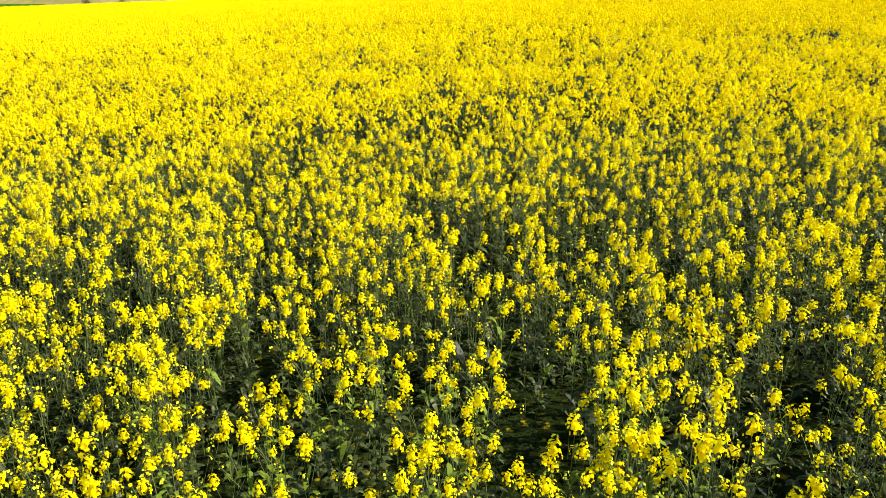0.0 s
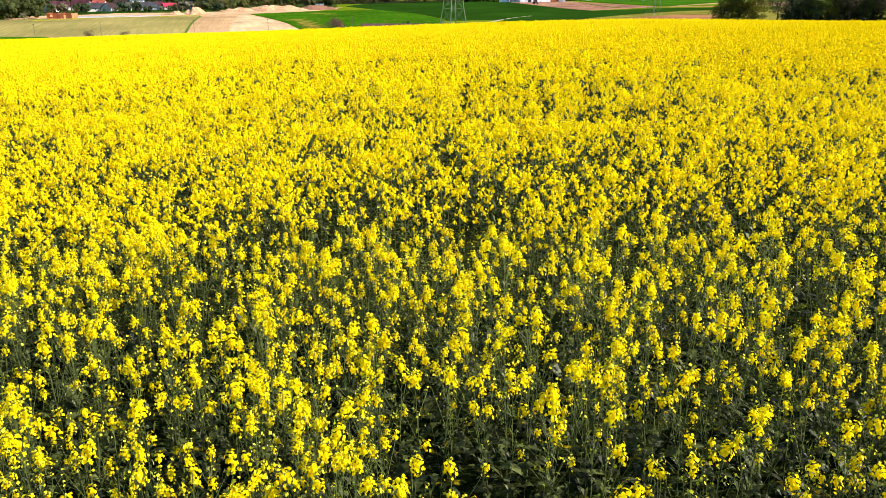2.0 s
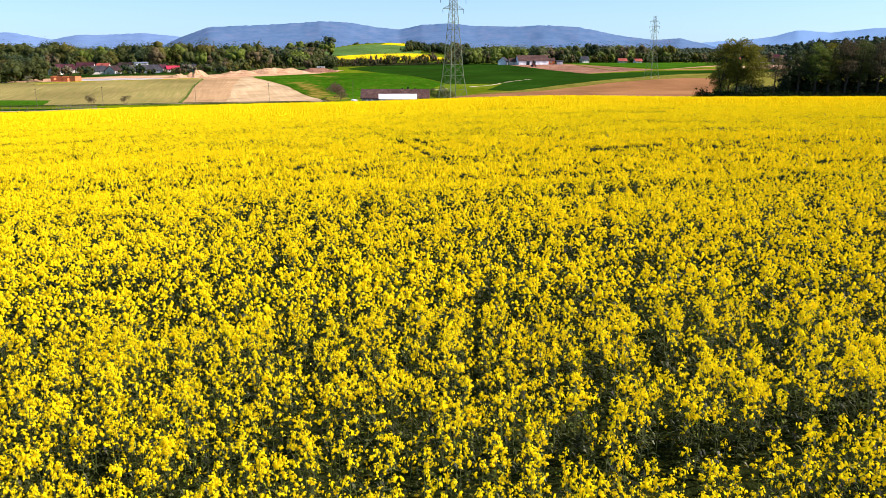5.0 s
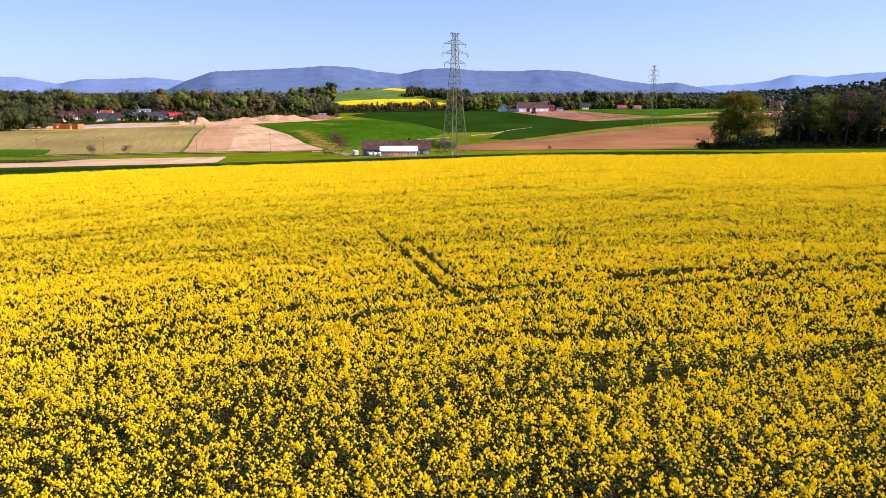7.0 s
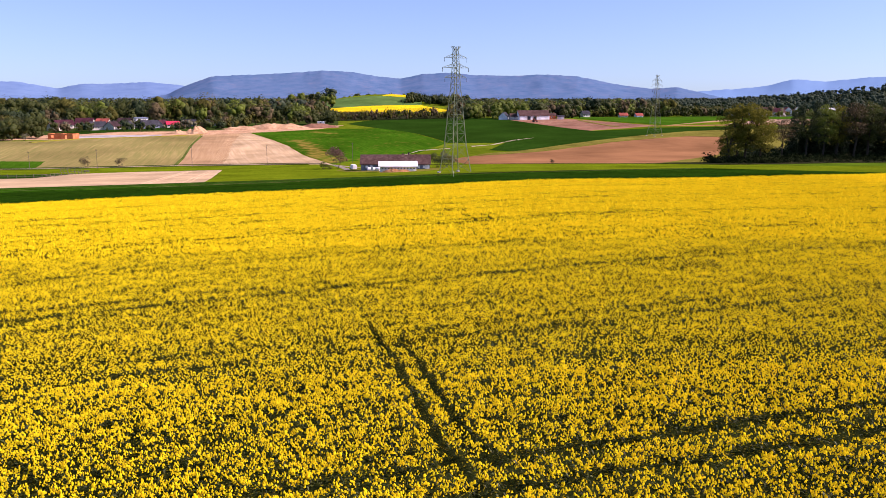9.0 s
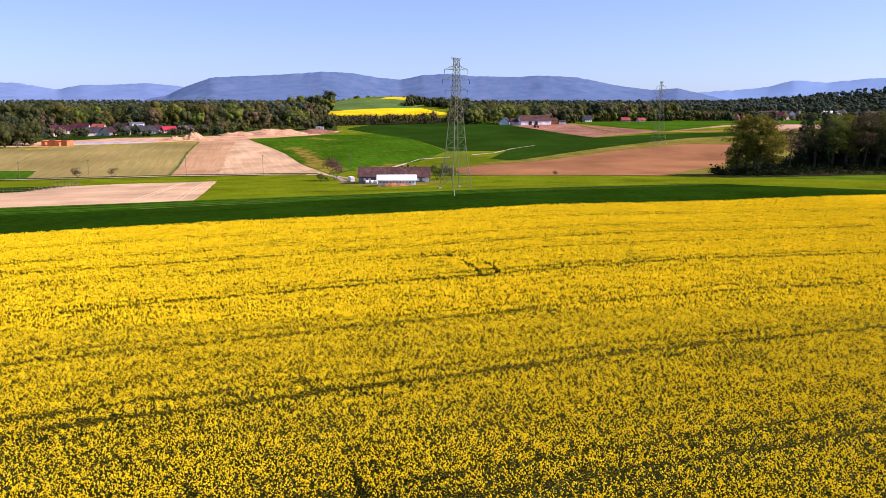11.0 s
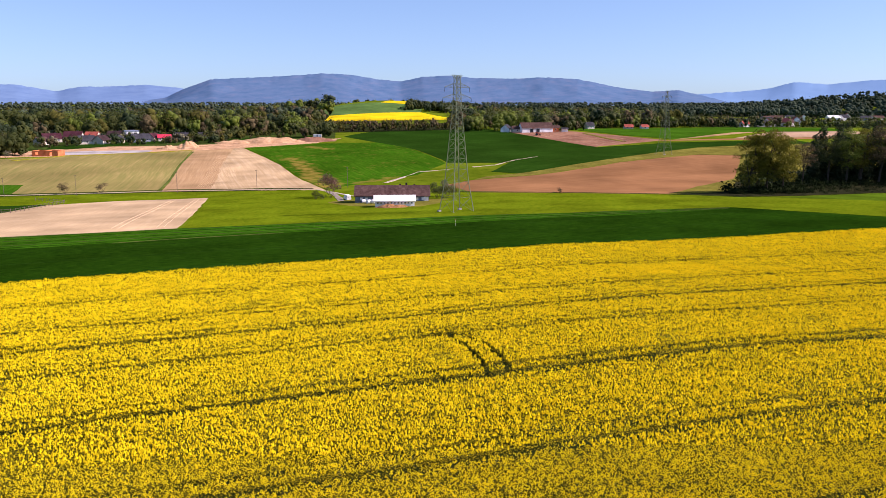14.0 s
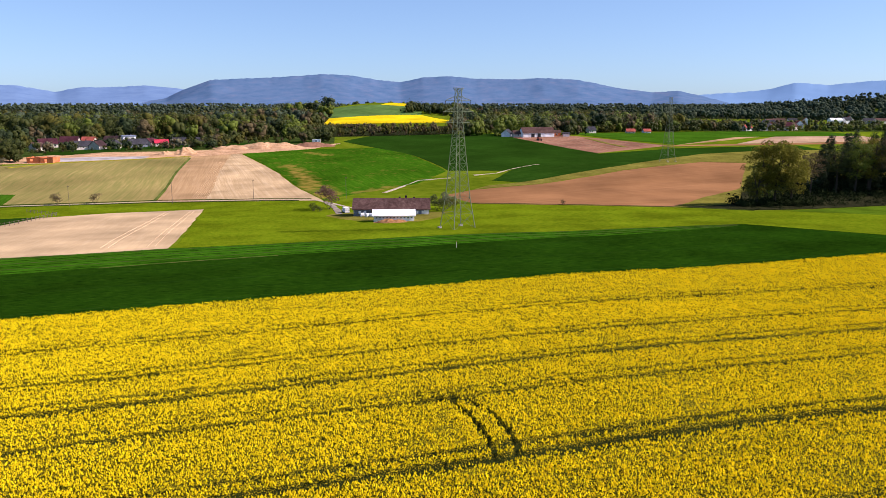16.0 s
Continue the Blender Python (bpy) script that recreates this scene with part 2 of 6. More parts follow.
M_FLOWERY = material("flowery_verge", [(0.14, 0.15, 0.01), (0.30, 0.26, 0.02)], 0.8, coarse=5)
M_MARGINGREEN = material("green_margin", [(0.07, 0.10, 0.018), (0.11, 0.14, 0.03)], 0.6, coarse=12)
M_TWIG = material("bare_brown_twigs", [(0.13, 0.10, 0.05), (0.19, 0.145, 0.07)], 0.5, island=0.3, translucent=0.3)
M_DITCH = material("rank_verge_grass", [(0.032, 0.05, 0.010), (0.06, 0.085, 0.018)], 0.6, coarse=7, bump=0.5)
M_WHITE = material("white_paint", [(0.72, 0.72, 0.70), (0.82, 0.82, 0.80)], 1.5, coarse=5)
M_CREAM = material("cream_render", [(0.50, 0.46, 0.37), (0.60, 0.56, 0.47)], 1.5, coarse=5)
M_ROOFDARK = material("dark_brown_roof_tiles", [(0.03, 0.018, 0.019), (0.06, 0.038, 0.038)], 1.2, coarse=4, bump=0.3)
M_ROOFMAROON = material("maroon_roof_tiles", [(0.045, 0.016, 0.022), (0.08, 0.03, 0.036)], 1.2, coarse=4, bump=0.3)
M_ROOFRED = material("red_roof_tiles", [(0.26, 0.06, 0.045), (0.36, 0.10, 0.07)], 1.2, coarse=4, bump=0.3)
M_ROOFCRIMSON = material("crimson_roof_sheet", [(0.42, 0.03, 0.06), (0.52, 0.05, 0.08)], 1.2)
M_ROOFGREY = material("grey_roof_tiles", [(0.028, 0.028, 0.032), (0.06, 0.06, 0.068)], 1.2, coarse=4, bump=0.3)
M_ORANGE = material("bare_orange_blockwork", [(0.46, 0.13, 0.05), (0.58, 0.19, 0.08)], 1.5, coarse=3)
M_GLASS = material("dark_window_glass", [(0.015, 0.02, 0.03), (0.03, 0.04, 0.05)], 0.5, rough=0.08, specular=0.6)
M_WOOD = material("grey_timber", [(0.10, 0.08, 0.06), (0.17, 0.14, 0.11)], 5, bump=0.3)


# ---- mesh helpers ----
def mesh_from(name, verts, tris, mats, slots=None, smooth=False):
    me = bpy.data.meshes.new(name)
    verts = np.ascontiguousarray(verts, np.float32)
    tris = np.ascontiguousarray(tris, np.int32)
    k = tris.shape[1]
    me.vertices.add(len(verts))
    me.vertices.foreach_set("co", verts.ravel())
    me.loops.add(tris.size)
    me.loops.foreach_set("vertex_index", tris.ravel())
    me.polygons.add(len(tris))
    me.polygons.foreach_set("loop_start", np.arange(0, tris.size, k, dtype=np.int32))
    for m in mats:
        me.materials.append(m)
    if slots is not None:
        me.polygons.foreach_set("material_index", np.ascontiguousarray(slots, np.int32))
    me.polygons.foreach_set("use_smooth", np.full(len(tris), smooth))
    me.update(calc_edges=True)
    return me


def sheet(name, verts, tris, mats, slots=None, smooth=False, parent=None, label="", category="", kind="", group=""):
    ob = new(name, mesh_from(name, verts, tris, mats, slots, smooth))
    ob.parent = parent
    return tagged(ob, label, category, group, kind)


def part(name, bm, mat, parent, label="", smooth=False):
    me = bpy.data.meshes.new(name)
    bm.to_mesh(me)
    bm.free()
    me.materials.append(mat)
    if smooth:
        me.polygons.foreach_set("use_smooth", np.full(len(me.polygons), True))
    ob = new(name, me)
    ob.parent = parent
    if label:
        ob["label"] = label
    return ob


def box(bm, x0, y0, z0, x1, y1, z1):
    m = Matrix.LocRotScale(((x0 + x1) / 2, (y0 + y1) / 2, (z0 + z1) / 2), None, (x1 - x0, y1 - y0, z1 - z0))
    bmesh.ops.create_cube(bm, size=1, matrix=m)
    return bm


def bar(bm, a, b, r, sides=4, r2=None):
    a, b = Vector(a), Vector(b)
    d = b - a
    q = d.to_track_quat("Z", "Y").to_matrix().to_4x4()
    bmesh.ops.create_cone(bm, cap_ends=True, segments=sides, radius1=r, radius2=r if r2 is None else r2, depth=d.length,
                          matrix=Matrix.Translation((a + b) / 2) @ q)
    return bm


# ---- terrain ----
KY = np.array([-400, 0, 20, 45, 70, 105, 125, 155, 200, 246, 290, 340, 385, 440, 530, 690, 800, 1200, 1800, 2600, 5200.0])
KZ = np.array([-3, -0.1, 0, -0.1, -0.5, -1.29, -2.18, -3.5, -5.9, -8.8, -11.2, -13.2, -12.6, -9.0, -7.0, -2.5, -3, -4, 4, 12, 18.0])


def monotone(x, X, Y):
    """Smooth curve through the knots, without overshoot."""
    h = np.diff(X)
    d = np.diff(Y) / h
    m = np.zeros(len(X))
    for i in range(1, len(X) - 1):
        if d[i - 1] * d[i] > 0:
            w1, w2 = 2 * h[i] + h[i - 1], h[i] + 2 * h[i - 1]
            m[i] = (w1 + w2) / (w1 / d[i - 1] + w2 / d[i])
    m[0], m[-1] = d[0], d[-1]
    x = np.clip(x, X[0], X[-1])
    i = np.clip(np.searchsorted(X, x) - 1, 0, len(h) - 1)
    t = (x - X[i]) / h[i]
    return (1 + 2 * t) * (1 - t) ** 2 * Y[i] + t * (1 - t) ** 2 * h[i] * m[i] + t * t * (3 - 2 * t) * Y[i + 1] + t * t * (t - 1) * h[i] * m[i + 1]


def height(x, y):
    """Ground level."""
    x, y = np.asarray(x, float), np.asarray(y, float)
    k = np.interp(y, [0, 200, 300, 600, 1500], [0.038, 0.036, 0.03, 0.03, 0.01])
    w = np.interp(y, [0, 200, 300], [20, 25, 60])
    s = np.where(x < 0, 100 * np.tanh(x / 100), w * np.tanh(x / w))
    hills = 30 * np.exp(-((x + 95) / 150) ** 2 - ((y - 1290) / 190) ** 2) + 46 * np.exp(-((x - 1150) / 330) ** 2 - ((y - 1750) / 260) ** 2)
    # the brow of the rapeseed rounds off towards both sides
    ease = lambda v: np.clip(v, 0, 1) ** 2 * (3 - 2 * np.clip(v, 0, 1))
    u, v, r = ease((-x - 4) / 40), ease((-x - 44) / 40), ease((x - 15) / 40)
    brow = (-0.65 * u - 0.23 * v - 0.07 * r) * np.interp(y, [25, 45, 110, 170], [0, 1, 1, 0])
    brow = brow + (0.54 * u - 0.22 * v - 0.51 * r) * np.interp(y, [60, 110, 170, 215], [0, 1, 1, 0])
    return monotone(y, KY, KZ) + k * s + hills + brow


def value_noise(x, y, size, seed):
    """Smooth random values from 0 to 1 over the plan, with features of that size in metres."""
    u, v = np.asarray(x) / size, np.asarray(y) / size
    i, j = np.floor(u).astype(np.int64), np.floor(v).astype(np.int64)
    a, b = u - i, v - j
    a, b = a * a * (3 - 2 * a), b * b * (3 - 2 * b)

    def at(p, q):
        k = (p * 374761393 + q * 668265263 + seed * 1442695041) & 0x7FFFFFFF
        k = ((k ^ (k >> 13)) * 1274126177) & 0x7FFFFFFF
        return ((k ^ (k >> 16)) & 0xFFFF) / 65535.0
    return (at(i, j) * (1 - a) + at(i + 1, j) * a) * (1 - b) + (at(i, j + 1) * (1 - a) + at(i + 1, j + 1) * a) * b


def grid(xs, ys, z):
    X, Y = np.meshgrid(xs, ys)
    V = np.stack([X, Y, z(X, Y)], -1).reshape(-1, 3)
    n, m = len(xs), len(ys)
    i = (np.arange(m - 1)[:, None] * n + np.arange(n - 1)[None, :]).ravel()
    return V, np.stack([i, i + 1, i + n + 1, i + n], 1)


def spread(parts):
    """Joins (from, to, step) stretches into one list of grid lines."""
    return np.unique(np.concatenate([np.arange(a, b + 1e-6, s) for a, b, s in parts]))


V, Q = grid(spread([(-4800, -600, 300), (-600, -200, 20), (-200, 200, 5), (200, 600, 20), (600, 1800, 60), (1800, 4800, 300)]),
            spread([(-400, 0, 40), (0, 400, 5), (400, 900, 10), (900, 1500, 25), (1500, 4900, 100)]), height)
sheet("ground", V, Q, [M_GROUND], smooth=True, label="gently rolling green farmland reaching to the horizon", category="ground", kind="structure")


def resample(pts, n):
    p = np.array(pts, float)
    s = np.concatenate([[0], np.cumsum(np.hypot(*np.diff(p, axis=0).T))])
    t = np.linspace(0, s[-1], n)
    return np.stack([np.interp(t, s, p[:, 0]), np.interp(t, s, p[:, 1])], 1)


def field(name, front, back, mat, lift, label, category="field", nu=60, nv=30, wobble=0.6):
    """A crop or tilled field between its front and back boundary lines, laid over the ground with a small edge."""
    a, b = resample(front, nu - 2), resample(back, nu - 2)
    a, b = (np.concatenate([q[:1], q, q[-1:]]) for q in (a, b))
    t = np.concatenate([[0], np.linspace(0, 1, nv - 2), [1]])[:, None, None]
    P = a * (1 - t) + b * t
    x, y = P[..., 0], P[..., 1]
    x = x + wobble * (value_noise(x, y, 7, 3) - 0.5)
    y = y + wobble * (value_noise(x, y, 9, 5) - 0.5)
    z = height(x, y) + lift
    # the outer ring of vertices drops below the ground so that the field has an edge
    for ring in ((slice(None), 0), (slice(None), -1), (0, slice(None)), (-1, slice(None))):
        z[ring] -= lift + 0.3
    i = (np.arange(nv - 1)[:, None] * nu + np.arange(nu - 1)[None, :]).ravel()
    return sheet(name, np.stack([x, y, z], -1).reshape(-1, 3), np.stack([i, i + 1, i + nu + 1, i + nu], 1), [mat],
                 label=label, category=category, kind="structure")


# far edge of the rapeseed
def rape_edge(x):
    return np.interp(x, [-170, -57, -30, 2, 38, 79, 170], [118.6, 147.2, 155.2, 164.6, 175, 191.1, 224])


field("wheat_field", [(-170, 118.6), (-57, 147.2), (-30, 155.2), (2, 164.6), (38, 175), (79, 191), (112, 204)], [(-170, 175), (-90, 207), (-59, 219), (2, 230), (29, 231), (76, 245), (112, 208)],
      M_WHEAT, 0.35, "dark green strip of young wheat beside the rapeseed", nu=140, nv=40)
field("meadow", [(-59, 219), (2, 229), (29, 230), (76, 244), (112, 207), (240, 238)], [(-86, 326), (-48, 346), (-20, 337), (12, 322), (77, 294), (96, 283), (146, 299), (240, 330)],
      M_MEADOW, 0.08, "bright green grazing meadow round the barn", nu=120, nv=60)
field("tan_field", [(-150, 183), (-90, 206), (-60, 218)], [(-150, 280), (-115, 314), (-86, 325)], M_TAN, 0.06, "pale dry tilled field with wheel tracks", nu=60, nv=50)
field("olive_field", [(-260, 330), (-170, 342), (-113, 349)], [(-330, 440), (-242, 466), (-157, 521)], M_OLIVE, 0.06, "olive field with a thin sprouting crop")
field("brown_strip", [(-112.7, 349.5), (-93.6, 350)], [(-156.5, 521), (-136, 541)], M_BROWNSOIL, 0.06, "brown tilled strip between fields")
field("pale_strip", [(-94.4, 350), (-46.4, 347)], [(-136.6, 541), (-129.4, 541)], M_STRAW, 0.06, "pale dry tilled strip narrowing uphill")
barley = field("barley_field", [(-46, 348), (-40, 359), (-11, 393), (2, 425)], [(-129, 542), (-90, 571), (-60, 571), (-32, 570)], M_BARLEY, 0.1, "bright green barley on a slope with thin dry spots", nu=90, nv=60)
co = np.zeros(len(barley.data.vertices) * 3, np.float32)
barley.data.vertices.foreach_get("co", co)
co = co.reshape(-1, 3)
bare = np.zeros(len(co))
for ax, ay, bx, by, wide in ((-45, 362, -84, 462, 5), (-48, 356, -62, 396, 6), (-36, 366, -22, 384, 3), (-87, 545, -72, 527, 4)):
    t = np.clip(((co[:, 0] - ax) * (bx - ax) + (co[:, 1] - ay) * (by - ay)) / ((bx - ax) ** 2 + (by - ay) ** 2), 0, 1)
    bare = np.maximum(bare, 0.8 * np.exp(-(np.hypot(co[:, 0] - ax - (bx - ax) * t, (co[:, 1] - ay - (by - ay) * t) * 0.6) / wide) ** 2))
barley.data.attributes.new("bloom", "FLOAT", "POINT").data.foreach_set("value", np.ascontiguousarray(bare, np.float32))
field("winter_wheat_field", [(3, 426), (32, 421), (67, 464), (93, 502)], [(-31, 571), (-76, 628), (-60, 690), (40, 690), (51, 640)], M_DARKGREEN, 0.1, "dark green winter wheat on the rise")
field("brown_field", [(2, 354), (12, 323), (74, 297), (97, 333), (122, 361), (157, 440)], [(13, 368), (42, 381), (66, 401), (88, 419), (118, 437), (136, 449), (157, 444)], M_SOIL, 0.06, "broad red-brown ploughed field", nu=90, nv=40)
field("green_strip", [(23, 396), (35, 388.5), (60, 410), (92, 435), (120, 464), (152, 497), (189, 517), (240, 530)], [(33, 421), (80, 492), (110, 511), (148, 538), (188, 550), (240, 562)], M_DARKGREEN, 0.1, "narrow green crop strip above the ploughed field")
field("red_field", [(93, 504), (151, 560)], [(52, 637), (97, 652)], M_REDSOIL, 0.06, "reddish ploughed field below the farm")
field("upper_green_field", [(131, 605), (160, 566), (225, 634), (330, 650)], [(101, 677), (180, 700), (265, 738), (340, 720)], M_GREEN, 0.2, "green crop on the upper slope")
field("brown_band", [(145, 553), (199, 561), (330, 585)], [(160, 563), (203, 573), (330, 598)], M_SOIL, 0.06, "long narrow band of brown soil")
field("brown_plot", [(160, 566), (190, 588)], [(225, 632), (262, 652)], M_BROWNSOIL, 0.06, "brown ploughed strip on the upper slope")
field("pink_field", [(204, 575), (257, 585), (330, 600)], [(266, 648), (292, 650), (330, 660)], M_PINKSOIL, 0.07, "pale pinkish ploughed field")

field("far_yellow_field", [(-150, 1000), (-60, 1015), (14, 1030)], [(-155, 1090), (-80, 1110), (-30, 1125), (14, 1060)], M_YELLOW, 0.6, "far flowering rapeseed on a hillside")
field("far_green_field", [(-156, 1092), (-80, 1112), (-30, 1127)], [(-190, 1215), (-150, 1230), (-60, 1222), (-30, 1200)], M_FARGREEN, 0.4, "green crop on the low hill")
field("hilltop_yellow_field", [(-95, 1222), (-40, 1210), (0, 1190)], [(-85, 1262), (-40, 1262), (0, 1240)], M_YELLOW, 0.6, "strip of flowering rapeseed on the hilltop")
field("building_site", [(-262, 470), (-222, 483), (-157, 522), (-131, 543), (-88, 575)], [(-262, 512), (-236, 552), (-180, 560), (-130, 585), (-75, 612)], M_SAND, 0.1, "levelled bare earth of a building site", nu=90)
field("ploughed_margin", [(14, 370), (42, 382), (66, 402), (88, 420), (118, 438), (136, 450), (157, 445), (250, 440)], [(20, 380), (35, 388), (60, 409.5), (92, 434.5), (120, 463.5), (152, 496.5), (189, 516.5), (240, 529)], M_MARGIN, 0.12, "olive grass margin above the ploughed field")
field("lane_meadow", [(-205, 262), (-150, 281), (-115, 316), (-86, 327), (-52, 346)], [(-260, 317), (-167, 335), (-112, 346.8), (-72, 348.5), (-52, 347)], M_MEADOW, 0.07, "green grass between the lane and the tilled field")
field("paddock_crop", [(-190, 252), (-152, 259), (-131, 271)], [(-205, 285), (-150, 292), (-131, 300)], M_DARKGREEN, 0.14, "small dark green plot inside the fence", nu=24, nv=12)
field("barn_yard", [(-37, 290), (-27, 275), (-7, 266), (0, 279)], [(-34, 303), (-20, 298), (-6, 298), (1, 296)], M_MARGIN, 0.092, "trampled grass and mud round the barn", "ground", nu=30, nv=14, wobble=3)
field("corner_grass", [(74.5, 296.5), (112, 301), (250, 337)], [(97, 334), (122, 362), (157, 443), (250, 446)], M_MARGIN, 0.1, "rough olive grass under the trees")
field("woodland_floor", [(78, 297), (97, 286), (116, 289), (147, 302), (250, 333)], [(100, 306), (118, 350), (150, 385), (250, 400)], M_LITTER, 0.2, "leaf litter and brambles under the trees, darkened for their shade", nu=90)
# Woodland floor with the trees' shade put into its dark base colour.
M_WOODFLOOR = material("shade_dark_woodland_ground", [(0.010, 0.014, 0.005), (0.018, 0.024, 0.008), (0.03, 0.036, 0.012)], 0.3, coarse=30)


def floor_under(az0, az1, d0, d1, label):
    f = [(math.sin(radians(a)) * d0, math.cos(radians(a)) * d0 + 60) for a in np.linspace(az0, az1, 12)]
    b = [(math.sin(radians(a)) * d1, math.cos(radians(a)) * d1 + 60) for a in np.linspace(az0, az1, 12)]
    return field("shade_dark_woodland_ground", f, b, M_WOODFLOOR, 0.3, label, "ground", 40, 40)


floor_under(-36, -8.4, 780, 1330, "ground under the village wood, coloured dark as tree shade")
floor_under(1.2, 17.5, 720, 1180, "ground under the eastern wood, coloured dark as tree shade")
floor_under(-8.4, 1.2, 634, 875, "rough ground between the wheat and the far hill, coloured dark as shade")
floor_under(-36, 36, 1420, 2950, "ground under the far woods, coloured dark as tree shade")
field("bright_corner", [(103, 283.5), (130, 270), (240, 274)], [(105, 284), (146, 300), (240, 331)], M_TALLGRASS, 0.10, "taller green grass near the trees")


def ribbon(name, line, width, mat, label, lift=0.14, category="track", crown=0.03, ragged=0.3):
    """A narrow lane over the ground along a line."""
    p = resample(line, 80)
    d = np.gradient(p, axis=0)
    n = np.stack([-d[:, 1], d[:, 0]], 1) / np.hypot(d[:, 0], d[:, 1])[:, None]
    w = width * np.maximum(0.15, 1 + ragged * (value_noise(p[:, 0], p[:, 1], 5, 77) * 2 - 1))[:, None] / 2
    rows = [(p - n * w * 1.1, -0.2), (p - n * w, lift), (p, lift + crown), (p + n * w, lift), (p + n * w * 1.1, -0.2)]
    P = np.stack([np.column_stack([q, height(q[:, 0], q[:, 1]) + z]) for q, z in rows], 1)
    i = (np.arange(79)[:, None] * 5 + np.arange(4)[None, :]).ravel()
    return sheet(name, P.reshape(-1, 3), np.stack([i, i + 1, i + 6, i + 5], 1), [mat], label=label, category=category, kind="structure")


ribbon("road_1", [(-260, 322), (-167, 339), (-112, 351), (-72, 352), (-50, 349), (-40, 335), (-30, 316)], 1.2, M_TRACK, "narrow pale farm lane between the fields")
ribbon("ditch", [(-260, 325.5), (-167, 342), (-112, 354), (-72, 354.6), (-52, 352)], 0.8, M_DITCH, "dark rank grass along the lane", 0.3, "verge")
ribbon("ditch", [(-260, 318), (-167, 335.5), (-112, 347.5), (-72, 349.2), (-56, 347.5)], 0.5, M_DITCH, "dark rank grass along the lane", 0.3, "verge")
ribbon("road_2", [(-24, 366), (-16, 389), (-11, 401), (-1, 404.5), (4, 405.5)], 1.3, M_TRACK, "pale dirt track winding up between crops", 0.13, ragged=0.9)
ribbon("road_4", [(15, 411), (26, 415), (36, 428)], 1.3, M_TRACK, "bare dirt strip in the winter wheat", 0.15, ragged=0.9)
ribbon("road_5", [(36, 428), (43, 435), (50, 442)], 0.4, M_TRACK, "narrow wheel track in the winter wheat", 0.15)
ribbon("road_6", [(-44, 340), (-40.5, 331), (-36, 312), (-33, 296)], 2.0, M_TARMAC, "grey worn drive down to the barn", 0.16)
ribbon("verge", [(-232, 455), (-219, 484.5), (-187, 503), (-157, 525.5)], 2.6, M_FLOWERY, "yellow-green flowery verge above the olive field", 0.3, "verge")
field("gravel_pad", [(-221, 489), (-180, 511)], [(-233, 512), (-217, 521), (-183, 525)], M_GRAVEL, 0.22, "pale gravel pad on the building site", "ground", 30, 12)
ribbon("grass_wedge", [(107.4, 621.5), (113.8, 574.3), (120.2, 546)], 3.2, M_MARGIN, "grassy bank between two ploughed plots", 0.25, "verge")
for k in range(7):
    ribbon("furrow", [(64 + 6.0 * k, 625 + 1.2 * k), (98 + 7 * k, 520 + 7 * k)], 0.5, M_PINKSOIL, "paler furrow in the red soil", 0.12, "furrow")
ribbon("road_3", [(-20, 336), (12, 325), (77, 297), (96, 285)], 1.2, M_DITCH, "dark grassy field edge", 0.16)
field("wheat_headland", [(-170, 148), (-62, 191), (-32, 202), (2, 212), (40, 222), (72, 239)], [(-170, 174), (-90, 206.5), (-59, 218.5), (2, 229.5), (29, 230.5), (75, 244)],
      M_HEADLAND, 0.39, "paler headland of the young wheat", nu=140, nv=24)
ribbon("track_in_wheat", [(-62, 190.5), (-48, 196.3), (-32, 201.5)], 0.2, M_TROD, "dry wheel track through the young wheat", 0.40)
for k, off in enumerate((0, 1.7, 10.4, 12.1)):
    ribbon("wheel_track", [(-77.2 + off, 224.0 + 0.05 * off), (-81.6 + off, 241.3), (-85.4 + off * 0.93, 259.6), (-95.9 + off * 0.72, 314.4 + 0.3 * off)],
           0.11, M_PALETRACK, "pale tyre track pressed into dry soil", 0.12)
for k in range(7):
    u = (k + 0.5) / 7
    ribbon("furrow", [(-100.5 + 6.0 * u, 351), (-129.5 + 5.2 * u, 486)], 0.13, M_FURROW, "pale crumbly furrow in tilled soil", 0.12, "furrow")
ribbon("field_edge", [(-154.0, 515), (-132.3, 425), (-114.3, 351)], 1.3, M_MARGINGREEN, "narrow green grass edge between two fields", 0.1, "field edge", ragged=0.1)
for k in range(6):
    u = (k + 0.5) / 6
    lo, hi = [(-170, 148), (-62, 191), (-32, 202), (2, 212), (40, 222), (72, 239)], [(-170, 174), (-90, 206.5), (-59, 218.5), (2, 229.5), (29, 230.5), (75, 244)]
    a, b = resample(lo, 12), resample(hi, 12)
    ribbon("wheat_row", [tuple(v) for v in a * (1 - u) + b * u], 0.26, M_DITCH if k % 2 else M_WHEAT, "dark drill row in the young wheat", 0.43, "crop row")
for k in range(5):
    u = (k + 0.6) / 5.6
    lo, hi = [(-170, 118.6), (-57, 147.2), (-30, 155.2), (2, 164.6), (38, 175), (72, 188)], [(-170, 148), (-62, 191), (2, 212), (40, 222), (72, 239)]
    a, b = resample(lo, 12), resample(hi, 12)
    ribbon("wheat_row", [tuple(v) for v in a * (1 - u) + b * u], 0.16, M_WHEAT if k % 2 else M_DARKGREEN, "faint drill row in the dark wheat", 0.38, "crop row")
field("village_green", [(-256, 536), (-240, 531), (-210, 572), (-157, 603), (-100, 622)], [(-262, 552), (-253, 557), (-219, 594), (-162, 617), (-100, 640)], M_DARKGREEN, 0.16, "dark green strip before the village houses", nu=50, nv=8)
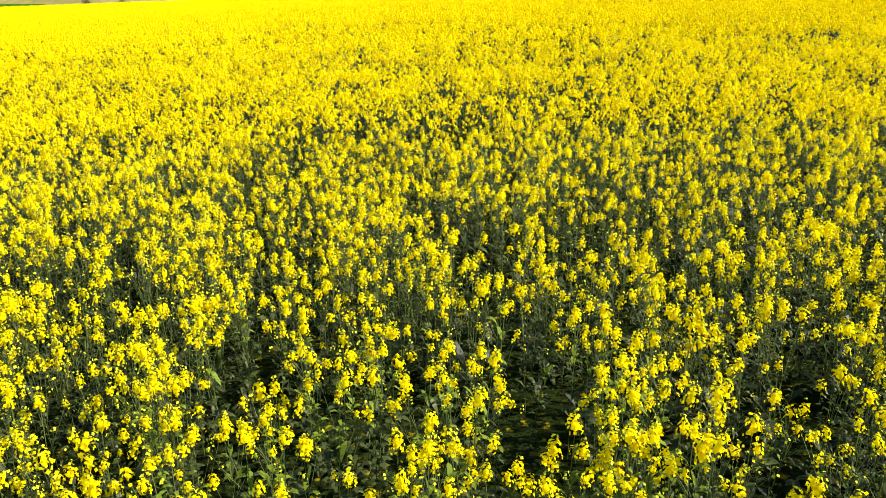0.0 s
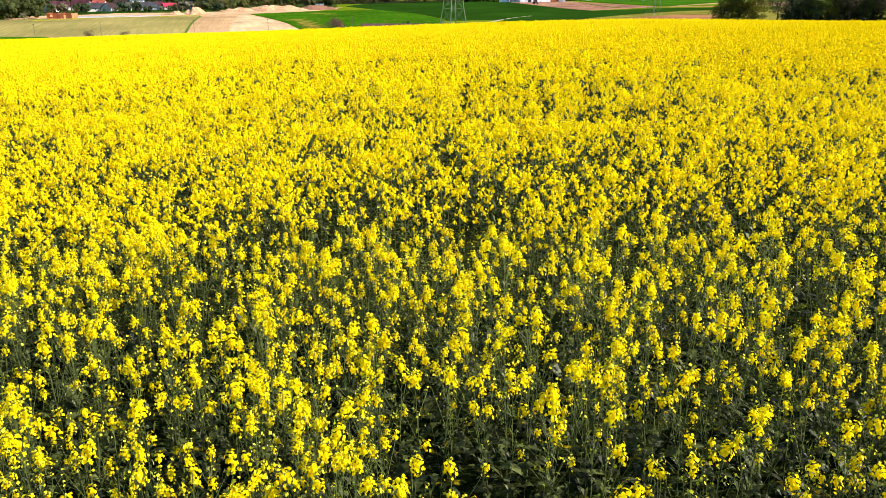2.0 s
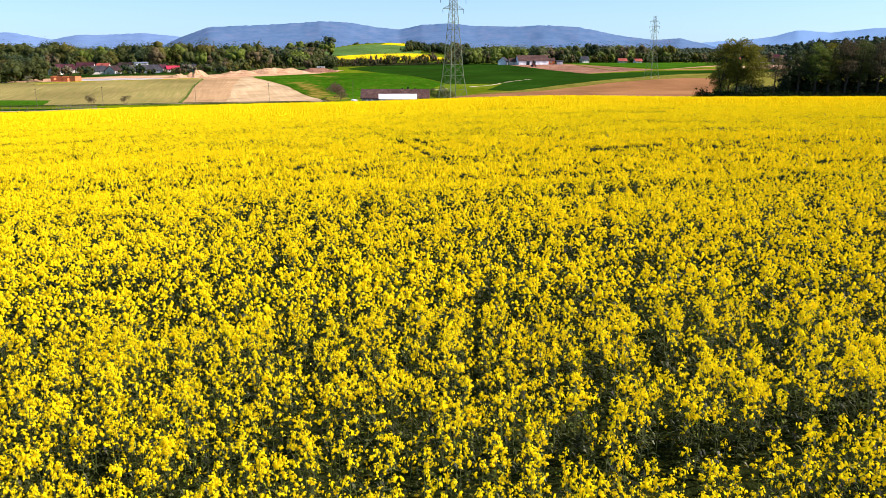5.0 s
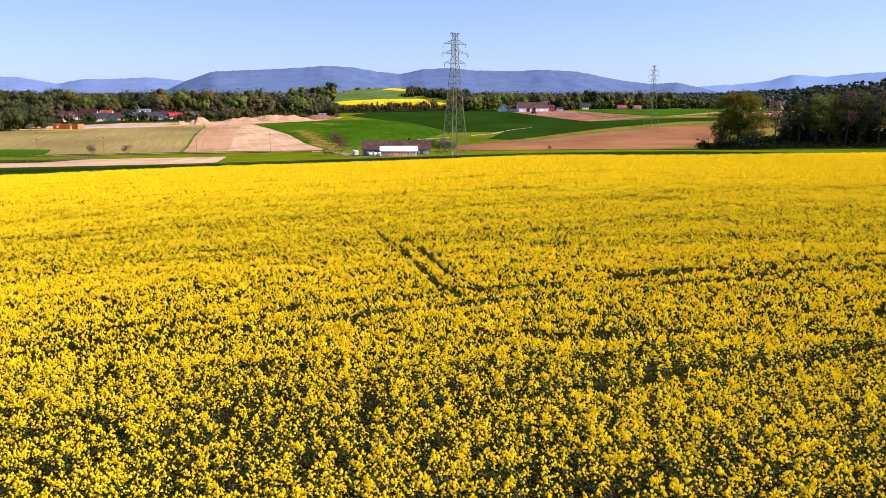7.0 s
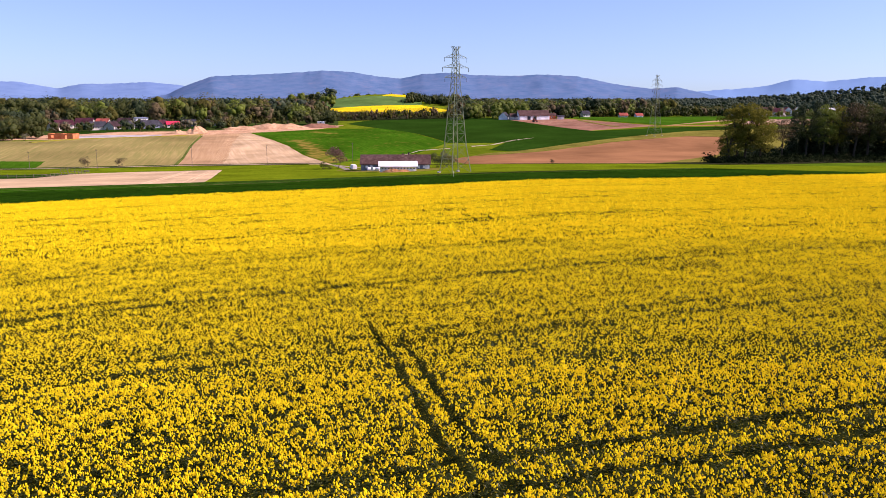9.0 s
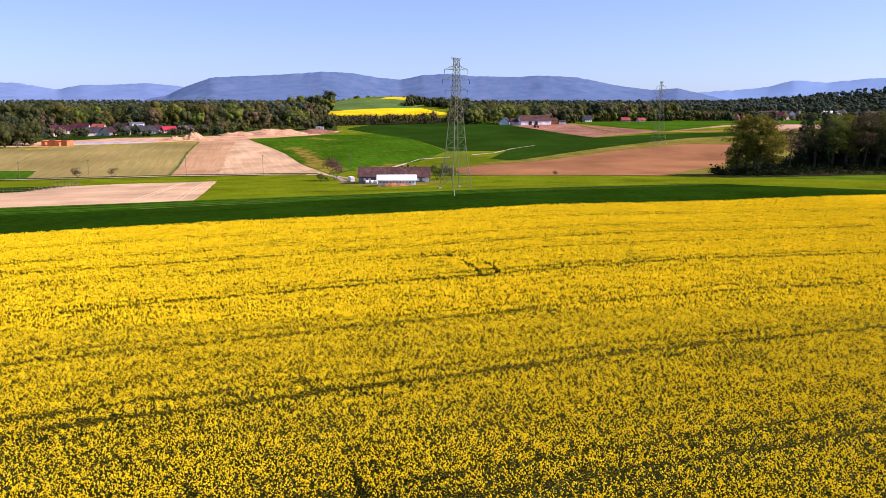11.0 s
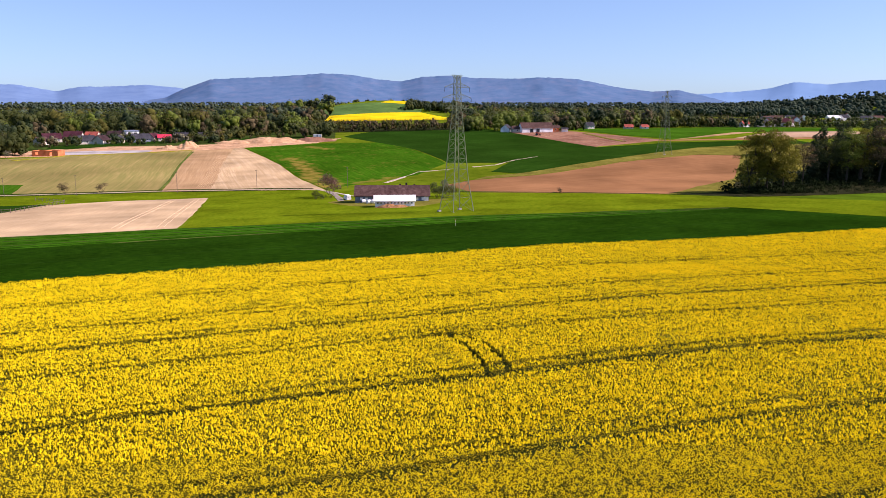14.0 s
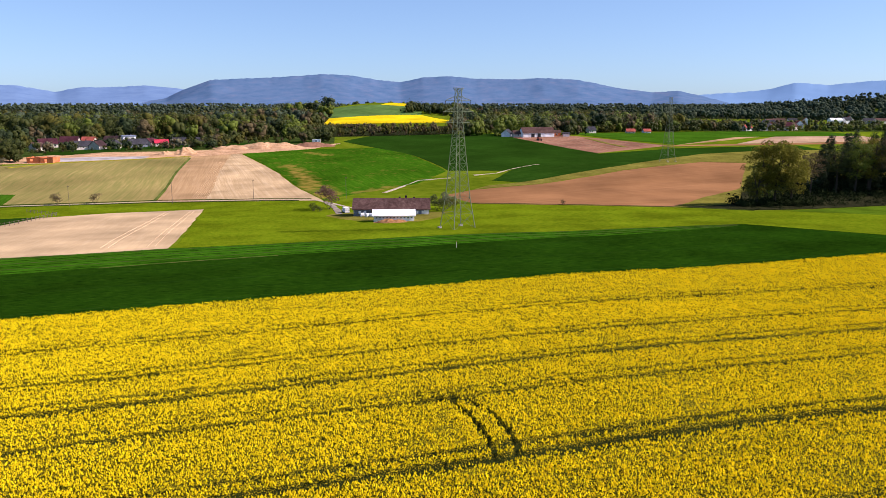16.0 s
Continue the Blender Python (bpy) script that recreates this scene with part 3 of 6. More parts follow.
field("village_ground", [(-340, 530), (-262, 515), (-236, 554), (-180, 562), (-130, 587), (-80, 614)], [(-400, 790), (-300, 770), (-230, 770), (-160, 770), (-100, 760)], M_GARDEN, 0.08, "dark garden grass between the village houses", "ground", 50, 40)
field("hamlet_ground", [(235, 744), (300, 742), (450, 742)], [(260, 830), (330, 850), (470, 880)], M_GARDEN, 0.08, "rough dark grass round the hamlet houses", "ground", 40, 20)
field("corner_plot", [(-260, 334), (-190, 336), (-168, 340)], [(-260, 372), (-200, 374), (-181, 373)], M_GREEN, 0.12, "small bright green plot beside the lane", nu=30, nv=10)

# ---- rapeseed ----
TRACKS = [29.3, 42.5, 51.4, 66.0, 79.0, 91.0, 104.3, 116.6, 124.5, 132.5, 145.0]
STRONG = [0.8, 0.5, 0.72, 0.7, 1.2, 1.05, 1.5, 1.2, 1.75, 1.35, 1.3]


RUTS = [([(-2.3, 118.4), (0.5, 116.4), (1.8, 113.6), (3.0, 109.5), (3.5, 106.2), (3.6, 104.3)], 0.23), ([(0.7, 117.4), (1.9, 116.3), (3.5, 113.8), (4.7, 109.7), (5.1, 107.2), (4.9, 104.9)], 0.23),
        ([(-3.3, 68.8), (-1.5, 62.3), (0.2, 55.1), (1.4, 52.2)], 0.20), ([(-1.8, 66.6), (-0.4, 61.4), (0.8, 56.5), (2.3, 53.2)], 0.20)]


def track_gap(x, y):
    """0 inside the tractor's wheel tracks, 1 away from them."""
    g = np.ones(np.shape(x))
    for k, c in enumerate(TRACKS):
        line = c + 0.268 * x + 0.8 * (value_noise(x, 0 * y + c, 25, 11) - 0.5)
        for off in (0, 1.9):
            w = (0.31 + 0.16 * value_noise(x, 0 * y + c + off, 6, 21 + k)) * STRONG[k]
            if off:
                w = w * (0.9 if c == 51.4 else 0.6)
            if c == 29.3:
                w = w * np.interp(x, [0, 3.2], [0.1, 1.0])
            if c == 51.4:
                w = w * np.interp(x, [-14, -1], [0.45, 1])
            if c == 104.3:
                w = w * np.interp(x, [-4, 5], [0.8, 1.25])
            g = np.minimum(g, np.clip((np.abs(y - line - off) / w - 0.68) * 3.2, 0, 1))
    # a tractor's turns: pairs of curved ruts that leave one line and join the next
    for rut, broad in RUTS:
        d = np.full(np.shape(x), 9.0)
        for (ax, ay), (bx, by) in zip(rut, rut[1:]):
            ux, uy = bx - ax, by - ay
            t = np.clip(((x - ax) * ux + (y - ay) * uy) / (ux * ux + uy * uy), 0, 1)
            d = np.minimum(d, np.hypot(x - ax - ux * t, y - ay - uy * t))
        g = np.minimum(g, np.clip((d / broad - 0.62) * 2.6, 0, 1))
    return g


def near_stand(x, y):
    """How full the crop stands at the near edge of the field: thin in the middle, fuller to both sides."""
    full = np.interp(x, [-1.3, -0.5, 0.2, 1.5, 2.1], [1.0, 0.9, 0.74, 0.74, 0.9])
    return full + (1 - full) * np.clip((y - 17.5) / 7, 0, 1)


def wedge(y0, y1, per_m2, margin=1.5):
    """Random places in the part of the field that the camera overlooks, from y0 to y1."""
    w = 0.63 * (y1 - 14) + margin
    w = w + 0.65 * margin
    n = int(2 * w * (y1 - y0) * per_m2)
    x, y = rng.uniform(-w, w, n) + 0.6, rng.uniform(y0, y1, n)
    keep = (np.abs(x - 0.6) < 0.63 * np.maximum(y - 14, 0) + margin * (0.35 + 1.3 * rng.random(n))) & (y < rape_edge(x) - 0.1)
    x, y = x[keep], y[keep]
    thin = track_gap(x, y) * (0.7 + 0.3 * np.clip(value_noise(x, y, 3.5, 2) * 1.8, 0, 1))
    thin = thin * np.clip(np.interp(y, [55, 85], [0.62, 0.82]) + np.interp(y, [55, 85], [0.7, 0.34]) * value_noise(x, y, 0.4, 17), 0, 1)
    # faint streaks along the drill rows
    rows = value_noise(x / 14, (y - 0.268 * x) / 0.8, 1, 23)
    thin = thin * np.clip(np.where(y < 34, 0.82 + 0.35 * rows, 0.68 + 0.6 * rows), 0, 1)
    keep = rng.random(len(x)) < thin * near_stand(x, y)
    return x[keep], y[keep]


def scatter(templates, P, yaw, lean, size, pick):
    """Copies small templates (vertices, triangles) to all places; returns one vertex and one triangle array."""
    Vs, Fs, base = [], [], 0
    for k, (tv, tf) in enumerate(templates):
        s = np.nonzero(pick == k)[0]
        if not len(s):
            continue
        c, sn = np.cos(yaw[s])[:, None], np.sin(yaw[s])[:, None]
        z = tv[None, :, 2] * size[s][:, None]
        x0, y0 = tv[None, :, 0] * size[s][:, None], tv[None, :, 1] * size[s][:, None]
        x, y = x0 * c - y0 * sn + z * lean[s, 0:1], x0 * sn + y0 * c + z * lean[s, 1:2]
        V = np.stack([x, y, z], -1) + P[s][:, None, :]
        F = tf[None] + (np.arange(len(s)) * len(tv))[:, None, None] + base
        base += len(s) * len(tv)
        Vs.append(V.reshape(-1, 3))
        Fs.append(F.reshape(-1, 3))
    return np.concatenate(Vs), np.concatenate(Fs)


def joined(pairs):
    Vs, Fs, base = [], [], 0
    for v, f in pairs:
        Vs.append(v)
        Fs.append(f + base)
        base += len(v)
    return np.concatenate(Vs), np.concatenate(Fs)


def raceme(seed, flowers, petal, radius, length, fine):
    """A flower head: open four-petalled flowers round a dome. fine: cupped flowers of four triangles, else flat ones of two."""
    r = np.random.default_rng(seed)
    V, F = [], []
    for i in range(flowers):
        u = (i + 0.5) / flowers
        a = i * 2.39996 + r.normal(0, 0.3)
        rad = radius * (math.sin(min(1, 0.25 + u * 1.1) * math.pi / 2)) * r.uniform(0.7, 1.15)
        c = Vector((math.cos(a) * rad, math.sin(a) * rad, length * (1 - u ** 1.2) + r.normal(0, 0.006)))
        nrm = Vector((math.cos(a), math.sin(a), 1.3 - 1.2 * u)).normalized()
        nrm = (nrm + Vector(r.normal(0, 0.35, 3))).normalized()
        t = nrm.orthogonal().normalized()
        b = nrm.cross(t)
        w = r.uniform(0, 6.28)
        s = petal * r.uniform(0.75, 1.2)
        k = len(V)
        for j in range(4):
            ang = w + j * math.pi / 2
            V.append(c + (t * math.cos(ang) + b * math.sin(ang)) * s * r.uniform(0.85, 1.15) + nrm * s * 0.25)
        if fine:
            V.append(c - nrm * s * 0.2)
            F += [(k + j, k + (j + 1) % 4, k + 4) for j in range(4)]
        else:
            F += [(k, k + 1, k + 2), (k, k + 2, k + 3)]
    return np.array([tuple(v) for v in V]), np.array(F)


def knob(seed, wide, long, sides, rings=1):
    """The packed heart of a flower head: an uneven dome, broadest below its middle."""
    r = np.random.default_rng(seed)
    V, F = [(0, 0, long)], []
    for k in range(rings):
        h = (0.52,) if rings == 1 else (0.68, 0.25)
        q = (1.0,) if rings == 1 else (0.82, 1.0)
        for i in range(sides):
            a = (i + 0.5 * k + r.uniform(-0.25, 0.25)) * 2 * math.pi / sides
            w = wide * q[k] * r.uniform(0.75, 1.25)
            V.append((math.cos(a) * w, math.sin(a) * w, long * (h[k] + r.uniform(-0.12, 0.12))))
    V.append((0, 0, -0.05 * long))
    for i in range(sides):
        j = (i + 1) % sides
        F.append((0, 1 + i, 1 + j))
        for k in range(rings - 1):
            b = 1 + k * sides
            F += [(b + i, b + sides + i, b + j), (b + j, b + sides + i, b + sides + j)]
        b = 1 + (rings - 1) * sides
        F.append((len(V) - 1, b + j, b + i))
    return np.array(V, float), np.array(F)


def cap(seed, wide, long):
    """The upper half of such a heart, four-sided, for heads that are seen from above."""
    v, f = knob(seed, wide, long, 4)
    return v[:-1], f[0::2]


def full_head(seed, wide, long, sides, rings, flowers, petal, fine=False):
    """A flower head: the packed heart with open flowers standing off it."""
    return joined([knob(seed, wide * (0.8 if flowers < 6 else 0.5), long * 0.85, sides, rings), raceme(seed, flowers, petal, wide, long, fine)])


def leaf_shape(fine):
    if fine:
        V = [(0, 0, 0), (0.35, 0.5, 0.25), (0.38, -0.5, 0.22), (0.75, 0.36, 0.15), (0.75, -0.4, 0.12), (1.0, 0, -0.1)]
        F = [(0, 2, 1), (1, 2, 4), (1, 4, 3), (3, 4, 5)]
    else:
        V = [(0, 0, 0), (0.5, 0.45, 0.2), (0.5, -0.45, 0.2), (1, 0, -0.1)]
        F = [(0, 2, 1), (1, 2, 3)]
    return np.array(V, float), np.array(F)


def stalks(A, B, r):
    """Thin three-sided stalks from A to B."""
    n = len(A)
    ang = np.array([0, 2.094, 4.189])
    off = np.stack([np.cos(ang), np.sin(ang), 0 * ang], 1)[None] * np.reshape(r, (-1, 1, 1))
    V = np.concatenate([A[:, None] + off, B[:, None] + off * 0.6], 1)
    f = np.array([(0, 1, 4), (0, 4, 3), (1, 2, 5), (1, 5, 4), (2, 0, 3), (2, 3, 5)])
    return V.reshape(-1, 3), (f[None] + (np.arange(n) * 6)[:, None, None]).reshape(-1, 3)


def leaflets(g, top, per, lo, hi, size, fine=False):
    """Small narrow leaves along the stalks from g to top."""
    tv, tf = leaf_shape(fine)
    n = len(g)
    pairs = []
    for k in range(per):
        h = rng.uniform(lo, hi, n)
        long = size * (1.25 - 0.75 * h) * rng.uniform(0.5, 1.4, n)
        a = rng.uniform(0, 6.283, n)
        base = g + (top - g) * h[:, None] + rng.normal(0, 0.03, (n, 3))
        up = rng.normal(0.2, 0.6, n)
        c, s = np.cos(a)[:, None], np.sin(a)[:, None]
        lx, ly = tv[None, :, 0] * long[:, None], tv[None, :, 1] * long[:, None] * rng.uniform(0.22, 0.5, n)[:, None]
        lz = tv[None, :, 2] * long[:, None] + lx * up[:, None]
        V = np.stack([lx * c - ly * s, lx * s + ly * c, lz], -1) + base[:, None]
        pairs.append((V.reshape(-1, 3), (tf[None] + (np.arange(n) * len(tv))[:, None, None]).reshape(-1, 3)))
    return joined(pairs)


def truss(seed, level):
    """The top of a plant: its main flower head with the smaller ones of the upper side shoots close round it."""
    r = np.random.default_rng(seed + 500)
    pieces = [full_head(seed, 0.029, 0.088, 5, 1, 10, 0.0125) if level else knob(seed, 0.031, 0.10, 5)]
    for k in range(2 if level else 3):
        v, f = full_head(seed * 7 + k, 0.021, 0.058, 4, 1, 4, 0.012) if level else cap(seed * 7 + k, 0.027, 0.068)
        a, d = k * 1.9 + r.uniform(0, 0.8), r.uniform(0.035, 0.075)
        pieces.append((v + [math.cos(a) * d, math.sin(a) * d, r.uniform(-0.10, -0.005)], f))
    return joined(pieces)


def plants(x, y, level):
    """Heads, buds, stalks and leaves of rapeseed plants rooted at these places. level 2 is the most detailed."""
    n = len(x)
    g = np.stack([x, y, height(x, y)], 1)
    tall = rng.normal(1.0, 0.06, n) + 0.14 * (value_noise(x, y, 2.5, 9) - 0.5) + 0.12 * (value_noise(x, y, 0.7, 19) - 0.5)
    lean = rng.normal(0, 0.06, (n, 2))
    top = g + np.stack([lean[:, 0], lean[:, 1], np.ones(n)], 1) * tall[:, None]
    heads, st = [], []
    st.append(stalks(g + (top - g) * (0.6, 0.5, 0.1)[level], top, (0.0026, 0.0026, 0.0028)[level]))
    one = lambda p, s: (rng.uniform(0, 6.28, len(p)), rng.normal(0, 0.12, (len(p), 2)), s, rng.integers(0, 6, len(p)))
    side_a, side_b = [], []
    for k in range((3, 5, 8)[level]):
        keep = rng.random(n) < (0.95, 0.9, 0.85, 0.8, 0.75, 0.6, 0.55, 0.5, 0.5)[k]
        u = rng.uniform(0.45, 0.82, n)
        a = rng.uniform(0, 6.283, n)
        rad = rng.uniform(0.03, 0.15, n)
        start = g + (top - g) * u[:, None]
        end = start + np.stack([np.cos(a) * rad, np.sin(a) * rad, (1.0 - u) * tall * rng.uniform(0.35, 0.98, n)], 1)
        side_a.append(start[keep])
        side_b.append(end[keep])
    side_a, side_b = np.concatenate(side_a), np.concatenate(side_b)
    if level == 2:
        st.append(stalks(side_a, side_b, 0.0018))
        big = [full_head(s, 0.027, 0.072, 5, 1, 36, 0.0082) for s in range(6)]
    else:
        big = [truss(s, level) for s in range(6)]
    mid = [full_head(s + 9, (0.022, 0.020, 0.019)[level], 0.050, (3, 3, 5)[level], 1, (1, 3, 16)[level], (0.016, 0.0130, 0.0082)[level]) for s in range(6)]
    heads.append(scatter(big, top - [0, 0, 0.02], *one(top, rng.uniform(0.65, 1.25, n))))
    flower = rng.random(len(side_b)) < (0.6, 0.7, 0.45)[level]
    p = side_b[flower]
    heads.append(scatter(mid, p - [0, 0, 0.01], *one(p, rng.uniform(0.6, 1.35, len(p)))))
    buds = [raceme(s + 30, 5 if level == 2 else 2, 0.0062 if level == 2 else 0.011, 0.012, 0.022, False) for s in range(6)]
    q = np.concatenate([side_b[~flower], top + [0, 0, 0.062], p + [0, 0, 0.025]]) if level == 2 else side_b[~flower]
    bud = scatter(buds, q - [0, 0, 0.005], *one(q, rng.uniform(0.7, 1.4, len(q))))
    leaves = [leaflets(g, top, (6, 13, 44)[level], 0.2, 0.88, (0.12, 0.09, 0.048)[level])]
    if level == 2:
        leaves.append(leaflets(g, top, 5, 0.05, 0.55, 0.12, True))
    young = leaflets(g, top, (2, 4, 14)[level], 0.6, 0.95, (0.08, 0.06, 0.032)[level])
    return joined(heads), bud, joined(st), joined(leaves), young


crop = tagged(new("rapeseed_crop"), "dense flowering rapeseed in bright yellow bloom on green stalks", "crop", kind="stuff")
NEAR = (-0.7, 1.9, 16.6, 19.2)
for lo, hi, dens, level in ((13.5, 24, 36, 2), (24, 34, 39, 1), (34, 47, 39, 0)):
    x, y = wedge(lo, hi, dens)
    if level == 2:
        here = (x > NEAR[0]) & (x < NEAR[1]) & (y > NEAR[2]) & (y < NEAR[3])
        near_x, near_y = x[here], y[here]
        x, y = x[~here], y[~here]
    H, B, S, L, G = plants(x, y, level)
    sheet("flower_heads", *H, [M_PETAL], parent=crop, kind="stuff", label="bright yellow four-petalled flowers")
    sheet("buds", *B, [M_BUD], parent=crop, kind="stuff", label="yellow-green flower buds")
    if level:
        sheet("stalks", *S, [M_STEM], parent=crop, kind="stuff", label="thin pale green stalks")
    sheet("leaves", *L, [M_LEAF], parent=crop, kind="stuff", label="dull green leaves")
    sheet("young_leaves", *G, [M_YOUNG], parent=crop, kind="stuff", label="small yellow-green upper leaves")


def plant(seed):
    """One rapeseed plant with its parts, rooted at the origin."""
    r = np.random.default_rng(seed)
    root = tagged(new("rapeseed_plant"), "flowering rapeseed plant with yellow heads on a thin green stalk", "plant", "nearest rapeseed plants")
    tall = r.uniform(0.9, 1.12)
    foot, top = np.zeros((1, 3)), np.array([[r.normal(0, 0.05), r.normal(0, 0.05), tall]])
    sheet("stalk", *stalks(foot, top, 0.0032), [M_STEM], parent=root)

    def head(p, tpl, size):
        v, f = scatter([tpl], p, r.uniform(0, 6, 1), r.normal(0, 0.1, (1, 2)), np.array([size]), np.zeros(1, int))
        return v, f
    sheet("flower_head", *head(top - [0, 0, 0.02], full_head(seed, 0.027, 0.072, 5, 2, 44, 0.0078), r.uniform(0.75, 1.25)), [M_PETAL], parent=root)
    sheet("bud", *head(top + [0, 0, 0.06], raceme(seed + 2, 6, 0.006, 0.010, 0.022, False), 1.2), [M_BUD], parent=root)
    for k in range(4):
        u, a = r.uniform(0.5, 0.8), r.uniform(0, 6.28)
        p = foot + (top - foot) * u
        e = p + np.array([[math.cos(a) * 0.11, math.sin(a) * 0.11, (1 - u) * tall * r.uniform(0.4, 0.95)]])
        br = sheet("side_stalk", *stalks(p, e, 0.002), [M_STEM], parent=root)
        if k < 2:
            sheet("flower_head", *head(e - [0, 0, 0.01], full_head(seed + k + 5, 0.019, 0.050, 5, 1, 18, 0.0080), r.uniform(0.7, 1.3)), [M_PETAL], parent=br)
        elif k:
            sheet("bud", *head(e, raceme(seed + 3, 6, 0.006, 0.010, 0.022, False), 1.1), [M_BUD], parent=br)
    tv, tf = leaf_shape(True)
    for k in range(22):
        h, a, up = r.uniform(0.12, 0.88), r.uniform(0, 6.28), r.normal(0.25, 0.5)
        size = (0.10 - 0.06 * h) * r.uniform(0.6, 1.4)
        q = tv * size * [1, 0.4, 1]
        q[:, 2] += q[:, 0] * up
        c, s_ = math.cos(a), math.sin(a)
        sheet("leaf", np.stack([q[:, 0] * c - q[:, 1] * s_, q[:, 0] * s_ + q[:, 1] * c, q[:, 2]], 1) + top * h, tf, [M_LEAF if h < 0.65 else M_YOUNG], parent=root)
    return root


kinds = [plant(300 + 17 * k) for k in range(8)]
for k, (px_, py_) in enumerate(zip(near_x, near_y)):
    m = pose(px_, py_, float(height(px_, py_)), 0, 0, float(rng.uniform(0, 360)))
    if k < 8:
        kinds[k].matrix_basis = m
    else:
        copy_thing(kinds[k % 8], m)


# farther off: each head a small upright cluster
def cone(seed, wide, long):
    """A small three-faced pointed head."""
    r = np.random.default_rng(seed)
    V = [(r.normal(0, 0.2) * wide, r.normal(0, 0.2) * wide, long)]
    for k in range(3):
        a, w = k * 2.094 + r.uniform(-0.3, 0.3), wide * r.uniform(0.8, 1.35)
        V.append((math.cos(a) * w, math.sin(a) * w, long * r.uniform(-0.05, 0.25)))
    return np.array(V, float), np.array([(0, 1, 2), (0, 2, 3), (0, 3, 1)])


def dome(seed, wide, long):
    """A rounded four-sided head, open below."""
    r = np.random.default_rng(seed)
    V = [(r.normal(0, 0.15) * wide, r.normal(0, 0.15) * wide, long)]
    for h, q in ((0.72, 0.78), (0.15, 1.0)):
        for k in range(4):
            a, w = k * math.pi / 2 + r.uniform(-0.35, 0.35), wide * q * r.uniform(0.8, 1.2)
            V.append((math.cos(a) * w, math.sin(a) * w, long * (h + r.uniform(-0.1, 0.1))))
    F = []
    for k in range(4):
        j = (k + 1) % 4
        F += [(0, 1 + k, 1 + j), (1 + k, 5 + k, 5 + j), (1 + k, 5 + j, 1 + j)]
    return np.array(V, float), np.array(F)


def far_truss(seed, level):
    """The same plant top for the farther parts of the field."""
    r = np.random.default_rng(seed + 900)
    if level == 0:
        return cone(seed, 0.055, 0.18)
    pieces = [dome(seed, 0.028, 0.095) if level == 2 else cap(seed, 0.036, 0.12)]
    for k in range(level):
        v, f = cone(seed * 5 + k, 0.029, 0.075)
        a, d = k * 2.6 + r.uniform(0, 1.0), r.uniform(0.045, 0.09)
        pieces.append((v + [math.cos(a) * d, math.sin(a) * d, r.uniform(-0.09, 0.0)], f))
    return joined(pieces)


kit = lambda q: (rng.uniform(0, 6.28, len(q)), rng.normal(0, 0.2, (len(q), 2)), rng.uniform(0.7, 1.2, len(q)), rng.integers(0, 6, len(q)))
for lo, hi, dens, level in ((47, 62, 49, 2), (62, 76, 50, 1), (76, 92, 54, 1), (92, 150, 37, 0), (150, 225, 23, 0)):
    x, y = wedge(lo, hi, dens, 4)
    n = len(x)
    z = height(x, y) + 0.85 + rng.normal(0, 0.05, n) + 0.14 * (value_noise(x, y, 2.5, 9) - 0.5) + 0.16 * (value_noise(x, y, 0.7, 19) - 0.5)
    P = np.stack([x, y, z], 1)
    sheet("flower_heads", *scatter([far_truss(s + 40, level) for s in range(6)], P, *kit(P)), [M_PETAL], parent=crop, kind="stuff")
    if level:
        Q = P[rng.random(n) < (0, 0.8, 1.0)[level]]
        sprig = Q + rng.normal(0, 0.06, Q.shape) * [1, 1, 0.2] - [0, 0, 0.45]
        sheet("leaves", *leaflets(sprig, sprig + [0, 0, 0.42], level, 0.2, 1.0, 0.15), [M_LEAF], parent=crop, kind="stuff")


# the rest of the field, to both sides and behind
nx, ny = rng.uniform(-75, 75, 120000), rng.uniform(-22, 105, 120000)
keep = (np.abs(nx - 0.6) > 0.63 * np.maximum(ny - 14, 0) + np.where(ny > 47, 3.5, 1.2) * rng.uniform(0.5, 1.3, len(nx))) & (rng.random(len(nx)) < track_gap(nx, ny) * (0.6 + 0.4 * value_noise(nx, ny, 3.5, 2)))
nx, ny = nx[keep], ny[keep]
P = np.stack([nx, ny, height(nx, ny) + 0.84 + rng.normal(0, 0.07, len(nx)) + 0.14 * (value_noise(nx, ny, 2.5, 9) - 0.5)], 1)
sheet("flower_heads", *scatter([cone(s + 80, 0.092, 0.17) for s in range(6)], P, *kit(P)), [M_PETAL], parent=crop, kind="stuff")


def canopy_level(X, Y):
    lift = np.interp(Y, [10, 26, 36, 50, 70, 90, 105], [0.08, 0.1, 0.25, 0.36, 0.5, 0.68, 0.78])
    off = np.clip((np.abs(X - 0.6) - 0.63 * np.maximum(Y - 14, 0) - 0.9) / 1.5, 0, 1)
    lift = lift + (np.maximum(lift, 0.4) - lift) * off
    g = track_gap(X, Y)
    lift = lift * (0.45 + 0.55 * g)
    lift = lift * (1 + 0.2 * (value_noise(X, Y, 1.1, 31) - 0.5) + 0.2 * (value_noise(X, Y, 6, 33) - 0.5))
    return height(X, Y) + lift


xs = spread([(-170, -70, 2.0), (-70, -12, 0.7), (-12, 14, 0.3), (14, 70, 0.7), (70, 110, 2.0)])
ys = np.concatenate([np.arange(-40, 12, 1.5), np.arange(12, 26, 0.8), np.arange(26, 34, 0.3), np.arange(34, 50, 0.5), np.arange(50, 140, 0.32), np.arange(140, 226, 0.8)])
X, Y = np.meshgrid(xs, ys)
lim = rape_edge(X)
keepy = Y < lim
Yc = np.minimum(Y, lim)
Z = canopy_level(X, Yc)
